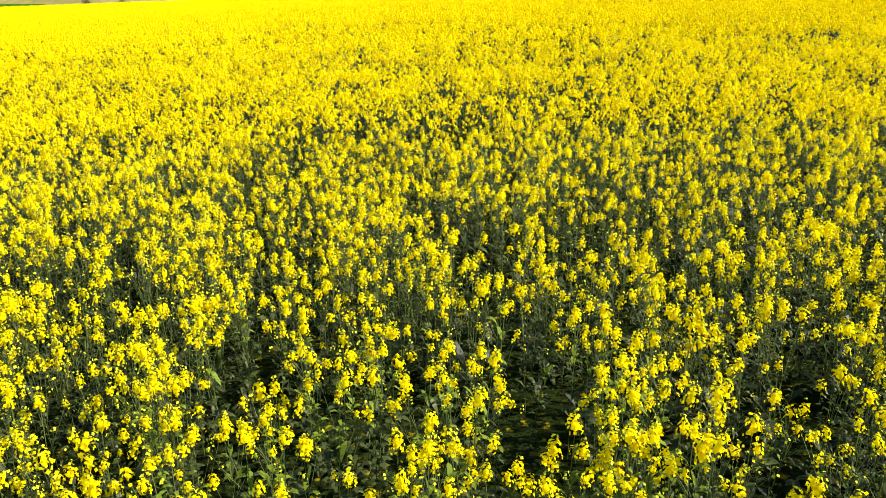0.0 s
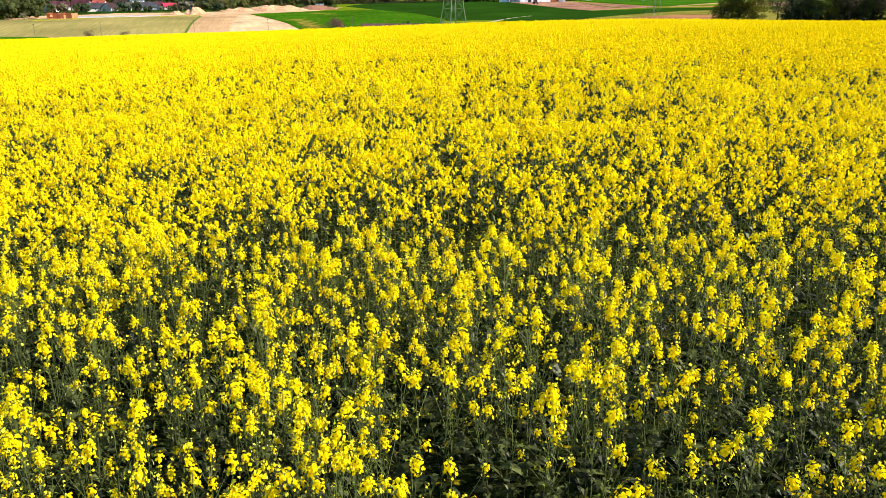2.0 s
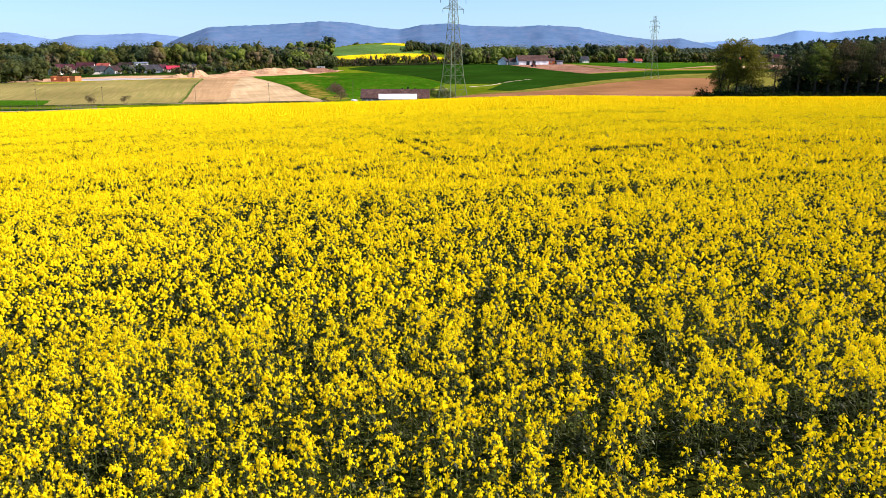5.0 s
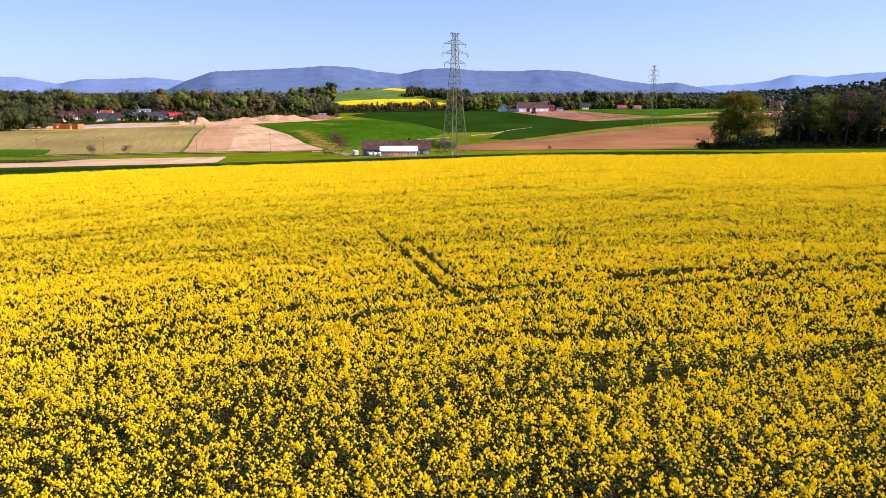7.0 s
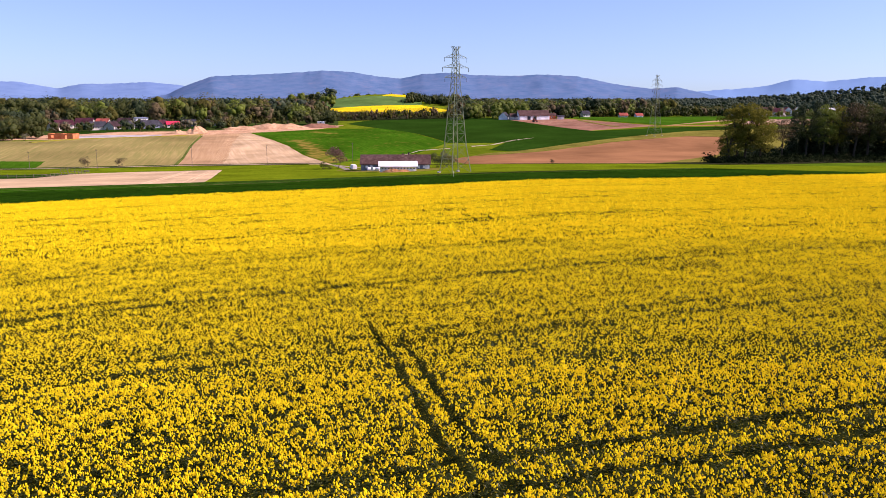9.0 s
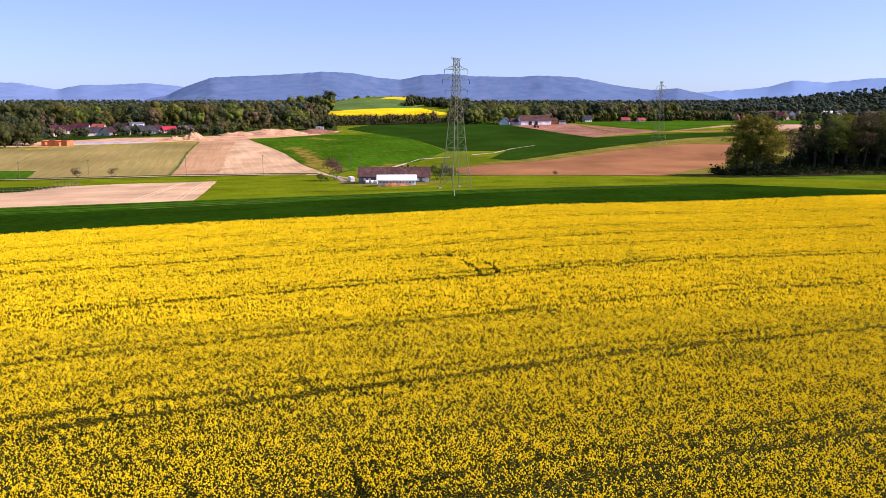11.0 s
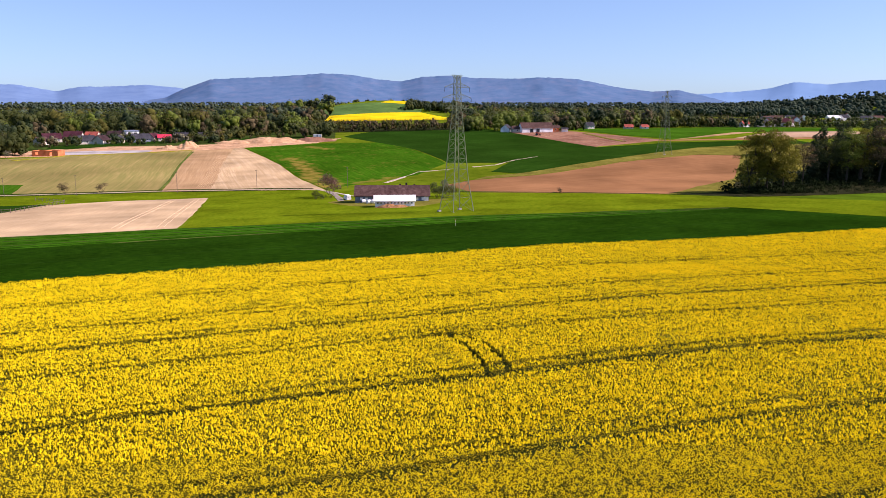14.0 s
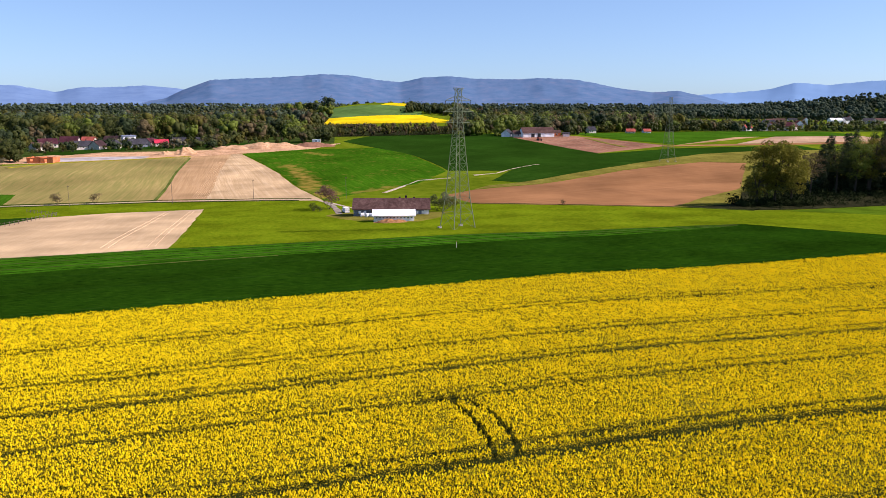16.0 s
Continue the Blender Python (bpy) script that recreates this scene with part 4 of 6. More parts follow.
Z = np.where(Y >= lim, height(X, Yc) - 0.2, Z)
out = 0.22 * np.clip((np.abs(X - 0.6) - 0.63 * np.maximum(Yc - 14, 0) - 0.9) / 1.5, 0, 1)
out = np.maximum(out, 0.75 * np.clip((np.abs(X) - 70) / 12, 0, 1))
bloom = np.maximum(np.interp(Yc, [46, 60, 75, 92, 105, 230], [0.0, 0.09, 0.25, 0.36, 0.38, 0.52]), out) * np.clip(track_gap(X, Yc) * 1.2 - 0.1, 0, 1)
n, m = len(xs), len(ys)
i = (np.arange(m - 1)[:, None] * n + np.arange(n - 1)[None, :])
i = i[keepy[:-1, :-1] | keepy[:-1, 1:]]
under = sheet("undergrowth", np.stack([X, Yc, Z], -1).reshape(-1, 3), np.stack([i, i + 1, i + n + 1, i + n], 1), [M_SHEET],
              smooth=True, parent=crop, kind="stuff", label="green lower leaves and shoots under the bloom, shade put into their colour")
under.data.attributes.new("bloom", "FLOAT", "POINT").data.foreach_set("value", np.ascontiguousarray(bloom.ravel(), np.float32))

# ---- young wheat and grass tufts ----
wx = rng.uniform(-110, 72, 60000)
front = rape_edge(wx) + 0.8
mid = np.interp(wx, [-170, -62, -32, 2, 40, 72], [148, 191, 202, 212, 222, 239])
back = np.interp(wx, [-170, -90, -59, 2, 29, 75], [174, 206.5, 218.5, 229.5, 230.5, 244]) - 0.8
wy = front + (back - front) * rng.random(60000)
# drill rows run along the strip
lane = wy - 0.29 * wx
wy = wy + (np.round(lane / 1.3) * 1.3 - lane) * 0.75
for pick, mat, label in ((wy < mid, M_WHEAT, "short dark green wheat plants in drill rows"), (wy >= mid, M_HEADLAND, "short bright green wheat plants in drill rows")):
    P = np.stack([wx[pick], wy[pick], height(wx[pick], wy[pick]) + 0.33], 1)
    sheet("wheat_plants", *scatter([cone(s + 120, 0.42, 0.05) for s in range(6)], P, *kit(P)), [mat], label=label, category="crop", kind="stuff")
gx, gy = rng.uniform(-70, 108, 26000), rng.uniform(222, 335, 26000)
keep = (gy > np.interp(gx, [-59, 2, 29, 76, 112], [221, 231.5, 233, 246, 222])) & (gy < np.interp(gx, [-86, -48, -20, 12, 77, 96], [322, 341, 333, 318, 290, 279]) - 1)
keep &= ~((gx > -48) & (gx < 6) & (gy > 262)) & (gx > -58 - (gy - 219) * 0.26) & (value_noise(gx, gy, 6, 55) > 0.35)
P = np.stack([gx[keep], gy[keep], height(gx[keep], gy[keep]) + 0.04], 1)
sheet("grass_tufts", *scatter([cone(s + 140, 0.5, 0.06) for s in range(6)], P, *kit(P)), [M_MEADOW], label="uneven tufts of grazed meadow grass", category="grass", kind="stuff")

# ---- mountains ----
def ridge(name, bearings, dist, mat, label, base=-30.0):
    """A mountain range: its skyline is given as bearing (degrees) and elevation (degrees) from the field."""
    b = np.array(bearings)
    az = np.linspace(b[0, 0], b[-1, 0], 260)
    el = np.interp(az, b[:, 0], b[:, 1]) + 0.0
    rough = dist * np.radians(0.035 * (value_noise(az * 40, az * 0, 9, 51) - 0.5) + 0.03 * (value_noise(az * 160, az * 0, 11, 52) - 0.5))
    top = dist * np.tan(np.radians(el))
    rows = []
    for k, t in enumerate(np.linspace(0, 1, 26)):
        d = dist * (0.80 + 0.20 * t)
        spur = value_noise(np.radians(az) * dist, 0 * az + 900 * t, 260, 61) * 0.6 + value_noise(np.radians(az) * dist, 0 * az + 900 * t, 90, 62) * 0.4
        z = base + (top * (0.80 + 0.20 * t) - base) * (t ** 0.8) * (1 - 0.20 * spur * 4 * t * (1 - t))
        rows.append(np.stack([np.sin(np.radians(az)) * d, np.cos(np.radians(az)) * d, z + 16 * t + rough * t ** 8], 1))
    P = np.array(rows)
    m, n = P.shape[:2]
    i = (np.arange(m - 1)[:, None] * n + np.arange(n - 1)[None, :]).ravel()
    return sheet(name, P.reshape(-1, 3), np.stack([i, i + 1, i + n + 1, i + n], 1), [mat], smooth=True, label=label, category="mountain", kind="structure")


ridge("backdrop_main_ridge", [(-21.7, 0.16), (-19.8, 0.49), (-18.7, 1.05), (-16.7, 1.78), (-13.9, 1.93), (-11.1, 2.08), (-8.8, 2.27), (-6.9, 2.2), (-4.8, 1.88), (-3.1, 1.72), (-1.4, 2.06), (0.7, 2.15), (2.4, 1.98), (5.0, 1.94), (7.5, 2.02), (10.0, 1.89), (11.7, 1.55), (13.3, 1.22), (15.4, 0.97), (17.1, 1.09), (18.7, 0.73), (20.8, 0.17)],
      4100, M_MOUNT, "long forested mountain ridge, tinted blue for haze")
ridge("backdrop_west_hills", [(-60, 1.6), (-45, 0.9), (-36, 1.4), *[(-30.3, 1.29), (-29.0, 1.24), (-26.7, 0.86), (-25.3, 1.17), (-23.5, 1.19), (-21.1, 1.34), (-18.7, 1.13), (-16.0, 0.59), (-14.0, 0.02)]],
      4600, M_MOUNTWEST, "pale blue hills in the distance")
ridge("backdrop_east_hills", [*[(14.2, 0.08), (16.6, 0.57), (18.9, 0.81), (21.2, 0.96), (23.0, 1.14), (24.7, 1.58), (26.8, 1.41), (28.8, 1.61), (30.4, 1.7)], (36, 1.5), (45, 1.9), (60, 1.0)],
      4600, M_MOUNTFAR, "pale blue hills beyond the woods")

# ---- woods ----
def leaf_clumps(centres, radii, count, size, seed=5, loose=0.36):
    """Small leafy faces spread over and inside uneven crowns: one vertex and one triangle array."""
    r = np.random.default_rng(seed)
    n = len(centres)
    d = r.normal(size=(n, count, 3))
    d /= np.linalg.norm(d, axis=2, keepdims=True)
    d[..., 2] = np.where(d[..., 2] < -0.35, -d[..., 2], d[..., 2])
    lump = 0.75 + 0.5 * r.random((n, 7))
    ang = ((np.arctan2(d[..., 1], d[..., 0]) / 6.2832 + 0.5) * 6.99).astype(int) % 7
    q = np.take_along_axis(lump, ang, 1) * (0.62 + 0.42 * r.random((n, count)) ** 0.6)
    c = centres[:, None] + d * q[..., None] * radii[:, None]
    s = size * r.uniform(0.6, 1.4, (n, count)) * radii[:, :1] / 4.0
    nrm = d + r.normal(0, loose, d.shape)
    nrm /= np.linalg.norm(nrm, axis=2, keepdims=True)
    t = np.cross(nrm, r.normal(size=d.shape))
    t /= np.linalg.norm(t, axis=2, keepdims=True)
    b = np.cross(nrm, t)
    V = np.stack([c + t * s[..., None], c + b * s[..., None] * 0.8, c - t * s[..., None], c - b * s[..., None] * 0.8], 2).reshape(-1, 3)
    k = np.arange(n * count) * 4
    F = np.concatenate([np.stack([k, k + 1, k + 2], 1), np.stack([k, k + 2, k + 3], 1)])
    return V, F


PHI = (1 + 5 ** 0.5) / 2
ICO_V = np.array([(-1, PHI, 0), (1, PHI, 0), (-1, -PHI, 0), (1, -PHI, 0), (0, -1, PHI), (0, 1, PHI), (0, -1, -PHI), (0, 1, -PHI),
                  (PHI, 0, -1), (PHI, 0, 1), (-PHI, 0, -1), (-PHI, 0, 1)]) / math.hypot(1, PHI)
ICO_F = np.array([(0, 11, 5), (0, 5, 1), (0, 1, 7), (0, 7, 10), (0, 10, 11), (1, 5, 9), (5, 11, 4), (11, 10, 2), (10, 7, 6), (7, 1, 8),
                  (3, 9, 4), (3, 4, 2), (3, 2, 6), (3, 6, 8), (3, 8, 9), (4, 9, 5), (2, 4, 11), (6, 2, 10), (8, 6, 7), (9, 8, 1)])


def boughs(centres, radii, count, seed):
    """Uneven leafy boughs that fill a crown: small knobbly bodies round each centre."""
    r = np.random.default_rng(seed)
    n = len(centres)
    d = r.normal(size=(n, count, 3))
    d /= np.linalg.norm(d, axis=2, keepdims=True)
    c = centres[:, None] + d * radii[:, None] * r.uniform(0.35, 0.72, (n, count, 1))
    s = radii[:, None] * r.uniform(0.30, 0.50, (n, count, 1))
    V = c[:, :, None] + ICO_V * s[:, :, None] * r.uniform(0.65, 1.25, (n, count, 12, 1))
    F = ICO_F[None] + (np.arange(n * count) * 12)[:, None, None]
    return V.reshape(-1, 3), F.reshape(-1, 3)


def wood(name, x, y, h, mats, label, count=90, size=1.0, knobs=8, broad=0.45):
    """A far wood of many trees with shrubs at their feet, one object."""
    low = rng.random(len(x)) < 0.6
    x, y, h = (np.concatenate(q) for q in ((x, x[low] + rng.normal(0, 4, low.sum())), (y, y[low] - rng.uniform(0, 5, low.sum())), (h, h[low] * rng.uniform(0.25, 0.5, low.sum()))))
    n = len(x)
    z = height(x, y)
    slim = broad * rng.uniform(0.75, 1.25, n)
    rad = np.stack([h * slim * rng.uniform(0.85, 1.15, n), h * slim * rng.uniform(0.85, 1.15, n), h * rng.uniform(0.46, 0.56, n)], 1)
    c = np.stack([x, y, z + h - rad[:, 2] * 0.98], 1)
    seed = int(abs(x.sum())) % 9999
    # trees of one kind stand in groups
    kind = np.clip((value_noise(x, y, 45, 91) * 1.5 - 0.25) * len(mats) + rng.normal(0, 0.9, n), 0, len(mats) - 0.01).astype(int)
    v1, f1 = boughs(c, rad * 0.9, knobs, seed)
    v2, f2 = leaf_clumps(c, rad, int(count * 1.25), size * 0.33, seed=seed + 1, loose=0.16)
    v3, f3 = stalks(np.stack([x, y, z - 0.3], 1), np.stack([x, y, z + h * 0.6], 1), h * 0.014)
    V, F = joined([(v1, f1), (v2, f2), (v3, f3)])
    slots = np.concatenate([np.repeat(kind, knobs * 20), np.tile(np.repeat(kind, int(count * 1.25)), 2), np.full(len(f3), len(mats))])
    return sheet(name, V, F, list(mats) + [M_BARK], slots, smooth=True, label=label, category="woodland", kind="stuff")


def belt(n, az0, az1, d0, d1, seed):
    r = np.random.default_rng(seed)
    a, d = np.radians(r.uniform(az0, az1, n)), np.sqrt(r.uniform(d0 ** 2, d1 ** 2, n))
    return np.sin(a) * d, np.cos(a) * d + 60


SPRING = [M_FIR, M_FOLIAGE, M_FRESH, M_OLIVELEAF, M_FOLIAGE, M_BARETREE, M_FIR]
x, y = belt(240, -34, -11, 600, 800, 1)
wood("village_trees", x, y, 9 + 13 * value_noise(x, y, 40, 93) + rng.uniform(-3, 3, len(x)), SPRING, "mixed trees in fresh spring leaf among village houses", 90, 1.0, 11)
x, y = rng.uniform(-288, -226, 26), rng.uniform(626, 668, 26)
wood("tall_village_trees", x, y, rng.uniform(14, 21, 26), [M_BARETREE, M_FOLIAGE, M_FIR, M_FOLIAGE, M_FRESH, M_FRESH], "tall dark trees in the middle of the village", 220, 0.7, 14)
x, y = rng.uniform(-400, -305, 26), rng.uniform(640, 700, 26)
wood("tall_village_trees", x, y, rng.uniform(15, 23, 26), [M_FOLIAGE, M_FIR, M_OLIVELEAF], "tall trees at the end of the village", 160, 0.8, 14)
x, y = np.array([-262, -256, -250, -245, -252, -259.0]), np.array([487, 484, 487, 490, 493, 496.0])
wood("willow_clump", x, y, rng.uniform(11, 15, 6), [M_FOLIAGE, M_FOLIAGE, M_FIR], "dense dark green willows beside the building site", 420, 0.55, 16)
x, y = belt(90, -36, -30.5, 470, 600, 6)
wood("willow_thicket", x, y, rng.uniform(6, 12, len(x)), [M_FOLIAGE, M_OLIVELEAF, M_FOLIAGE, M_BARETREE], "budding willows at the village edge", 120)
x, y = belt(330, -18, -8.3, 572, 800, 61)
keep = (y > 617 + 0.25 * (x + 100)) | (x < -150)
x, y = x[keep], y[keep]
wood("lower_wood", x, y, np.where((x / (y - 60) > -0.26) & (x / (y - 60) < -0.2), 0.55, 1) * rng.uniform(6, 11, len(x)), [M_FOLIAGE, M_BARETREE, M_FOLIAGE, M_OLIVELEAF], "low mixed trees above the building site", 60, 1.0, 8)
x, y = belt(230, -30, -16, 545, 650, 62)
keep = np.min(np.hypot(x[:, None] - [-279, -266, -258, -247, -237, -243, -233, -216, -207, -200, -275, -190, -178], y[:, None] - [588, 594, 600, 575, 575, 612, 614, 591, 600, 612, 566, 625, 640]), 1) > 7.5
x, y = x[keep], y[keep]
wood("garden_trees", x, y, rng.uniform(3.5, 7.5, len(x)), [M_FOLIAGE, M_FRESH, M_FOLIAGE, M_OLIVELEAF, M_FIR, M_FOLIAGE, M_BLOSSOM, M_BARETREE], "small garden trees between the houses", 80, 1.0, 8)
x, y = belt(600, -34, -8.5, 800, 1250, 2)
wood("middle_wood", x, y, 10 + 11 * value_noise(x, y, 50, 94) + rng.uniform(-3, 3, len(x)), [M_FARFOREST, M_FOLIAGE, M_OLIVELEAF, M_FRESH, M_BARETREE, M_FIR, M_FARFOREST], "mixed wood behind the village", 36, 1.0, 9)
x, y = belt(80, -8.6, -1.8, 850, 876, 8)
wood("hedgerow", x, y, rng.uniform(3, 6.5, len(x)), [M_BARETREE, M_OLIVELEAF, M_BARETREE, M_FOLIAGE], "row of budding trees before a yellow field", 90)
x, y = rng.uniform(-98, 52, 110), rng.uniform(693, 720, 110)
wood("budding_trees", x, y, rng.uniform(6, 12, 110) * np.interp(x, [-92, -60, 20, 50], [0.6, 0.9, 1.0, 0.8]), [M_BARETREE, M_OLIVELEAF, M_FOLIAGE, M_BARETREE], "row of budding trees along the top of the wheat", 120, 0.8, 3, 0.32)
x, y = belt(60, -2.6, 0.6, 1080, 1130, 9)
wood("spinney", x, y, rng.uniform(11, 15, len(x)), [M_FOLIAGE, M_FIR], "small dark wood beside the yellow field", 60)
x, y = belt(120, -9, 1, 1330, 1480, 10)
wood("hilltop_wood", x, y, rng.uniform(9, 13, len(x)), [M_FOLIAGE, M_FRESH], "wood along the top of a low hill", 45, 1.2)
x, y = belt(640, 0.8, 25, 700, 1150, 3)
keep = (y > 700) & ~((x > 300) & (y > 850)) & ((x < 240) | (rng.random(len(x)) < 0.55))
x, y = x[keep], y[keep]
wood("eastern_wood", x, y, rng.uniform(11, 19, len(x)) * np.where(x > 240, 0.55, 1.0), [M_FIR, M_FOLIAGE, M_FRESH, M_OLIVELEAF, M_BARETREE, M_FIR], "mixed wood behind the farm", 50, 0.9, 9)
x, y = belt(150, 3.2, 17, 650, 760, 71)
keep = (y > 705 + 0.12 * (x - 100)) & (np.hypot(x - 121, y - 684) > 12)
x, y = x[keep], y[keep]
wood("field_wood", x, y, rng.uniform(9, 18, len(x)), [M_FOLIAGE, M_BARETREE, M_FRESH, M_FOLIAGE, M_FIR], "mixed spring trees above the green slope", 110, 0.85, 8)
x, y = rng.uniform(18, 112, 46), rng.uniform(650, 682, 46)
wood("farm_trees", x, y, rng.uniform(6, 15, 46), [M_BARETREE, M_FIR, M_FOLIAGE, M_FOLIAGE, M_FRESH], "dark trees close behind the farm", 160, 0.7, 12)
x = rng.uniform(120, 430, 240)
y = np.interp(x, [101, 180, 265, 340, 430], [681, 704, 742, 728, 740]) + rng.uniform(2, 50, 240)
wood("edge_wood", x, y, np.where(x < 275, rng.uniform(6, 12, 240), rng.uniform(3.5, 8, 240)), [M_FIR, M_FOLIAGE, M_FRESH, M_OLIVELEAF, M_FOLIAGE], "mixed trees along the edge of the green slope", 60, 1.0, 8)
x, y = belt(170, 16, 33, 900, 1050, 72)
wood("hamlet_trees", x, y, rng.uniform(5, 10, len(x)), [M_FOLIAGE, M_BARETREE, M_FRESH, M_FOLIAGE], "scattered trees round the far hamlet", 24, 0.9, 7)
x, y = belt(950, 15, 36, 1330, 1900, 12)
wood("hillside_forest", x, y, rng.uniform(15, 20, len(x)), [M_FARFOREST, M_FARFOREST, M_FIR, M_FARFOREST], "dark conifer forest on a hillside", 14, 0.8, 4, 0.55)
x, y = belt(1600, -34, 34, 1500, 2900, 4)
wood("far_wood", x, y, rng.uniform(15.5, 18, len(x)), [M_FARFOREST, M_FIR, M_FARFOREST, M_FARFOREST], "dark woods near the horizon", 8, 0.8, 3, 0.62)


# ---- trees ----
def tree(x, y, h, seed, mat, label, wide=0.30, leaves=5000, bare=0.2):
    """A broadleaf tree: a forked trunk, limbs that reach into the crown, and leaves in many small sprays. bare: the share of the height below the crown."""
    r = np.random.default_rng(seed)
    root = tagged(new("tree"), label, "tree")
    root.location = (x, y, float(height(x, y)))
    bm = bmesh.new()
    fork = Vector((r.normal(0, 0.015) * h, r.normal(0, 0.015) * h, h * (bare + 0.16)))
    bar(bm, (0, 0, -0.3), fork, h * 0.020, 8, h * 0.014)
    leaders = []
    for k in range(3):
        a = k * 2.1 + r.uniform(0, 1)
        e = fork + Vector((math.cos(a) * 0.09 * h, math.sin(a) * 0.09 * h, h * r.uniform(0.3, 0.46)))
        bar(bm, fork, e, h * 0.011, 6, h * 0.004)
        leaders.append(e)
    n = 64
    d = r.normal(size=(n, 3))
    d /= np.linalg.norm(d, axis=1, keepdims=True)
    shell = r.uniform(0.35, 1.0, n) ** 0.6
    mid, tall = h * (1 + bare) / 2, h * (1 - bare) / 2
    lump = 0.82 + 0.36 * r.random(8)
    w = wide * h * lump[((np.arctan2(d[:, 1], d[:, 0]) / 6.2832 + 0.5) * 7.99).astype(int)]
    cen = np.stack([d[:, 0] * shell * w, d[:, 1] * shell * w, mid + d[:, 2] * shell * tall * 0.93], 1)
    for k in range(0, n, 2):
        c = Vector(cen[k])
        s = min(leaders, key=lambda e: (e - c).length)
        s = fork.lerp(s, float(np.clip((c.z - fork.z) / (h * 0.5), 0.05, 0.95)))
        bar(bm, s, c, h * 0.005, 4, h * 0.0015)
    part("trunk", bm, M_BARK, root, "dark bark trunk with limbs")
    rad = h * np.stack([r.uniform(0.055, 0.105, n)] * 2 + [r.uniform(0.045, 0.08, n)], 1)
    V, F = joined([leaf_clumps(cen, rad, leaves // n, 0.42, seed=seed, loose=0.5), boughs(cen, rad * 0.46, 1, seed + 7)])
    sheet("crown", V, F, [mat], parent=root, label="crown of small spring leaves")
    return root


def conifer(x, y, h, seed):
    """A dark spruce: whorls of drooping boughs round a straight stem."""
    r = np.random.default_rng(seed)
    root = tagged(new("conifer"), "tall dark conifer behind the field corner", "conifer")
    root.location = (x, y, float(height(x, y)))
    part("trunk", bar(bmesh.new(), (0, 0, -0.3), (0, 0, h * 0.96), h * 0.014, 7, h * 0.002), M_BARK, root, "straight dark stem")
    z = np.concatenate([np.full(8, v) for v in np.linspace(0.10, 0.97, 20)]) * h
    a = r.uniform(0, 6.283, len(z))
    reach = 0.20 * h * (1.06 - z / h) ** 0.55 * r.uniform(0.75, 1.2, len(z))
    cen = np.stack([np.cos(a) * reach * 0.55, np.sin(a) * reach * 0.55, z - reach * 0.2 + r.normal(0, 0.3, len(z))], 1)
    rad = np.stack([reach * 0.5 + 0.2, reach * 0.5 + 0.2, np.full(len(cen), 0.045 * h)], 1)
    sheet("crown", *leaf_clumps(cen, rad, 44, 0.62, seed=seed, loose=0.4), [M_FIR], parent=root, label="drooping dark needle boughs")
    return root


LEAFY, BUDDING = "tall broadleaf tree in dark spring leaf at the field corner", "tall slender tree with budding twigs"
for k, (x, y, h, mat, wide, leaves, bare, label) in enumerate((
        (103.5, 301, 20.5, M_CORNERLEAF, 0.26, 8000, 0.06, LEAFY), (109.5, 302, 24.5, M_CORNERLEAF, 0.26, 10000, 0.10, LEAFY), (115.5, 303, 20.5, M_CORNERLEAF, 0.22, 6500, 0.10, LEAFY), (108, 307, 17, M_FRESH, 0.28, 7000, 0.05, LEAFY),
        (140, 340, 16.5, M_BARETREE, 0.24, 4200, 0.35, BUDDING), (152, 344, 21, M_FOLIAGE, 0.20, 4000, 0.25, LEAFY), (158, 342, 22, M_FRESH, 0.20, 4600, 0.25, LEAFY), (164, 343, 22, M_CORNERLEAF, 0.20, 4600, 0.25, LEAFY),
        (170, 341, 23, M_BARETREE, 0.20, 4200, 0.28, BUDDING), (177, 343, 24, M_FOLIAGE, 0.21, 4600, 0.22, LEAFY), (184, 341, 24, M_BARETREE, 0.21, 4200, 0.25, BUDDING), (191, 344, 24, M_FOLIAGE, 0.21, 4200, 0.22, LEAFY),
        (199, 342, 23, M_BARETREE, 0.24, 3600, 0.22, BUDDING), (207, 345, 24, M_FOLIAGE, 0.24, 3600, 0.2, LEAFY), (216, 342, 24, M_FRESH, 0.24, 3600, 0.2, LEAFY), (228, 345, 25, M_FOLIAGE, 0.26, 3600, 0.2, LEAFY), (240, 342, 25, M_FOLIAGE, 0.26, 3600, 0.2, LEAFY),
        (167, 349, 20, M_FOLIAGE, 0.26, 3600, 0.15, LEAFY), (181, 350, 20, M_FOLIAGE, 0.26, 3600, 0.15, LEAFY), (195, 351, 21, M_FOLIAGE, 0.26, 3600, 0.15, LEAFY), (210, 352, 21, M_FOLIAGE, 0.26, 3600, 0.15, LEAFY), (224, 352, 21, M_FOLIAGE, 0.26, 3600, 0.15, LEAFY))):
    tree(x, y, h, 100 + k, mat, label, wide, leaves, bare)
for k, (x, y, h) in enumerate(((150, 353, 19), (155, 357, 22), (160, 354, 23), (165, 358, 23.5), (171, 355, 23), (177, 358, 24), (183, 356, 23.5), (190, 358, 24), (198, 356, 23.5), (207, 358, 24), (217, 357, 23.5), (228, 358, 24))):
    conifer(x, y, h, 400 + k)


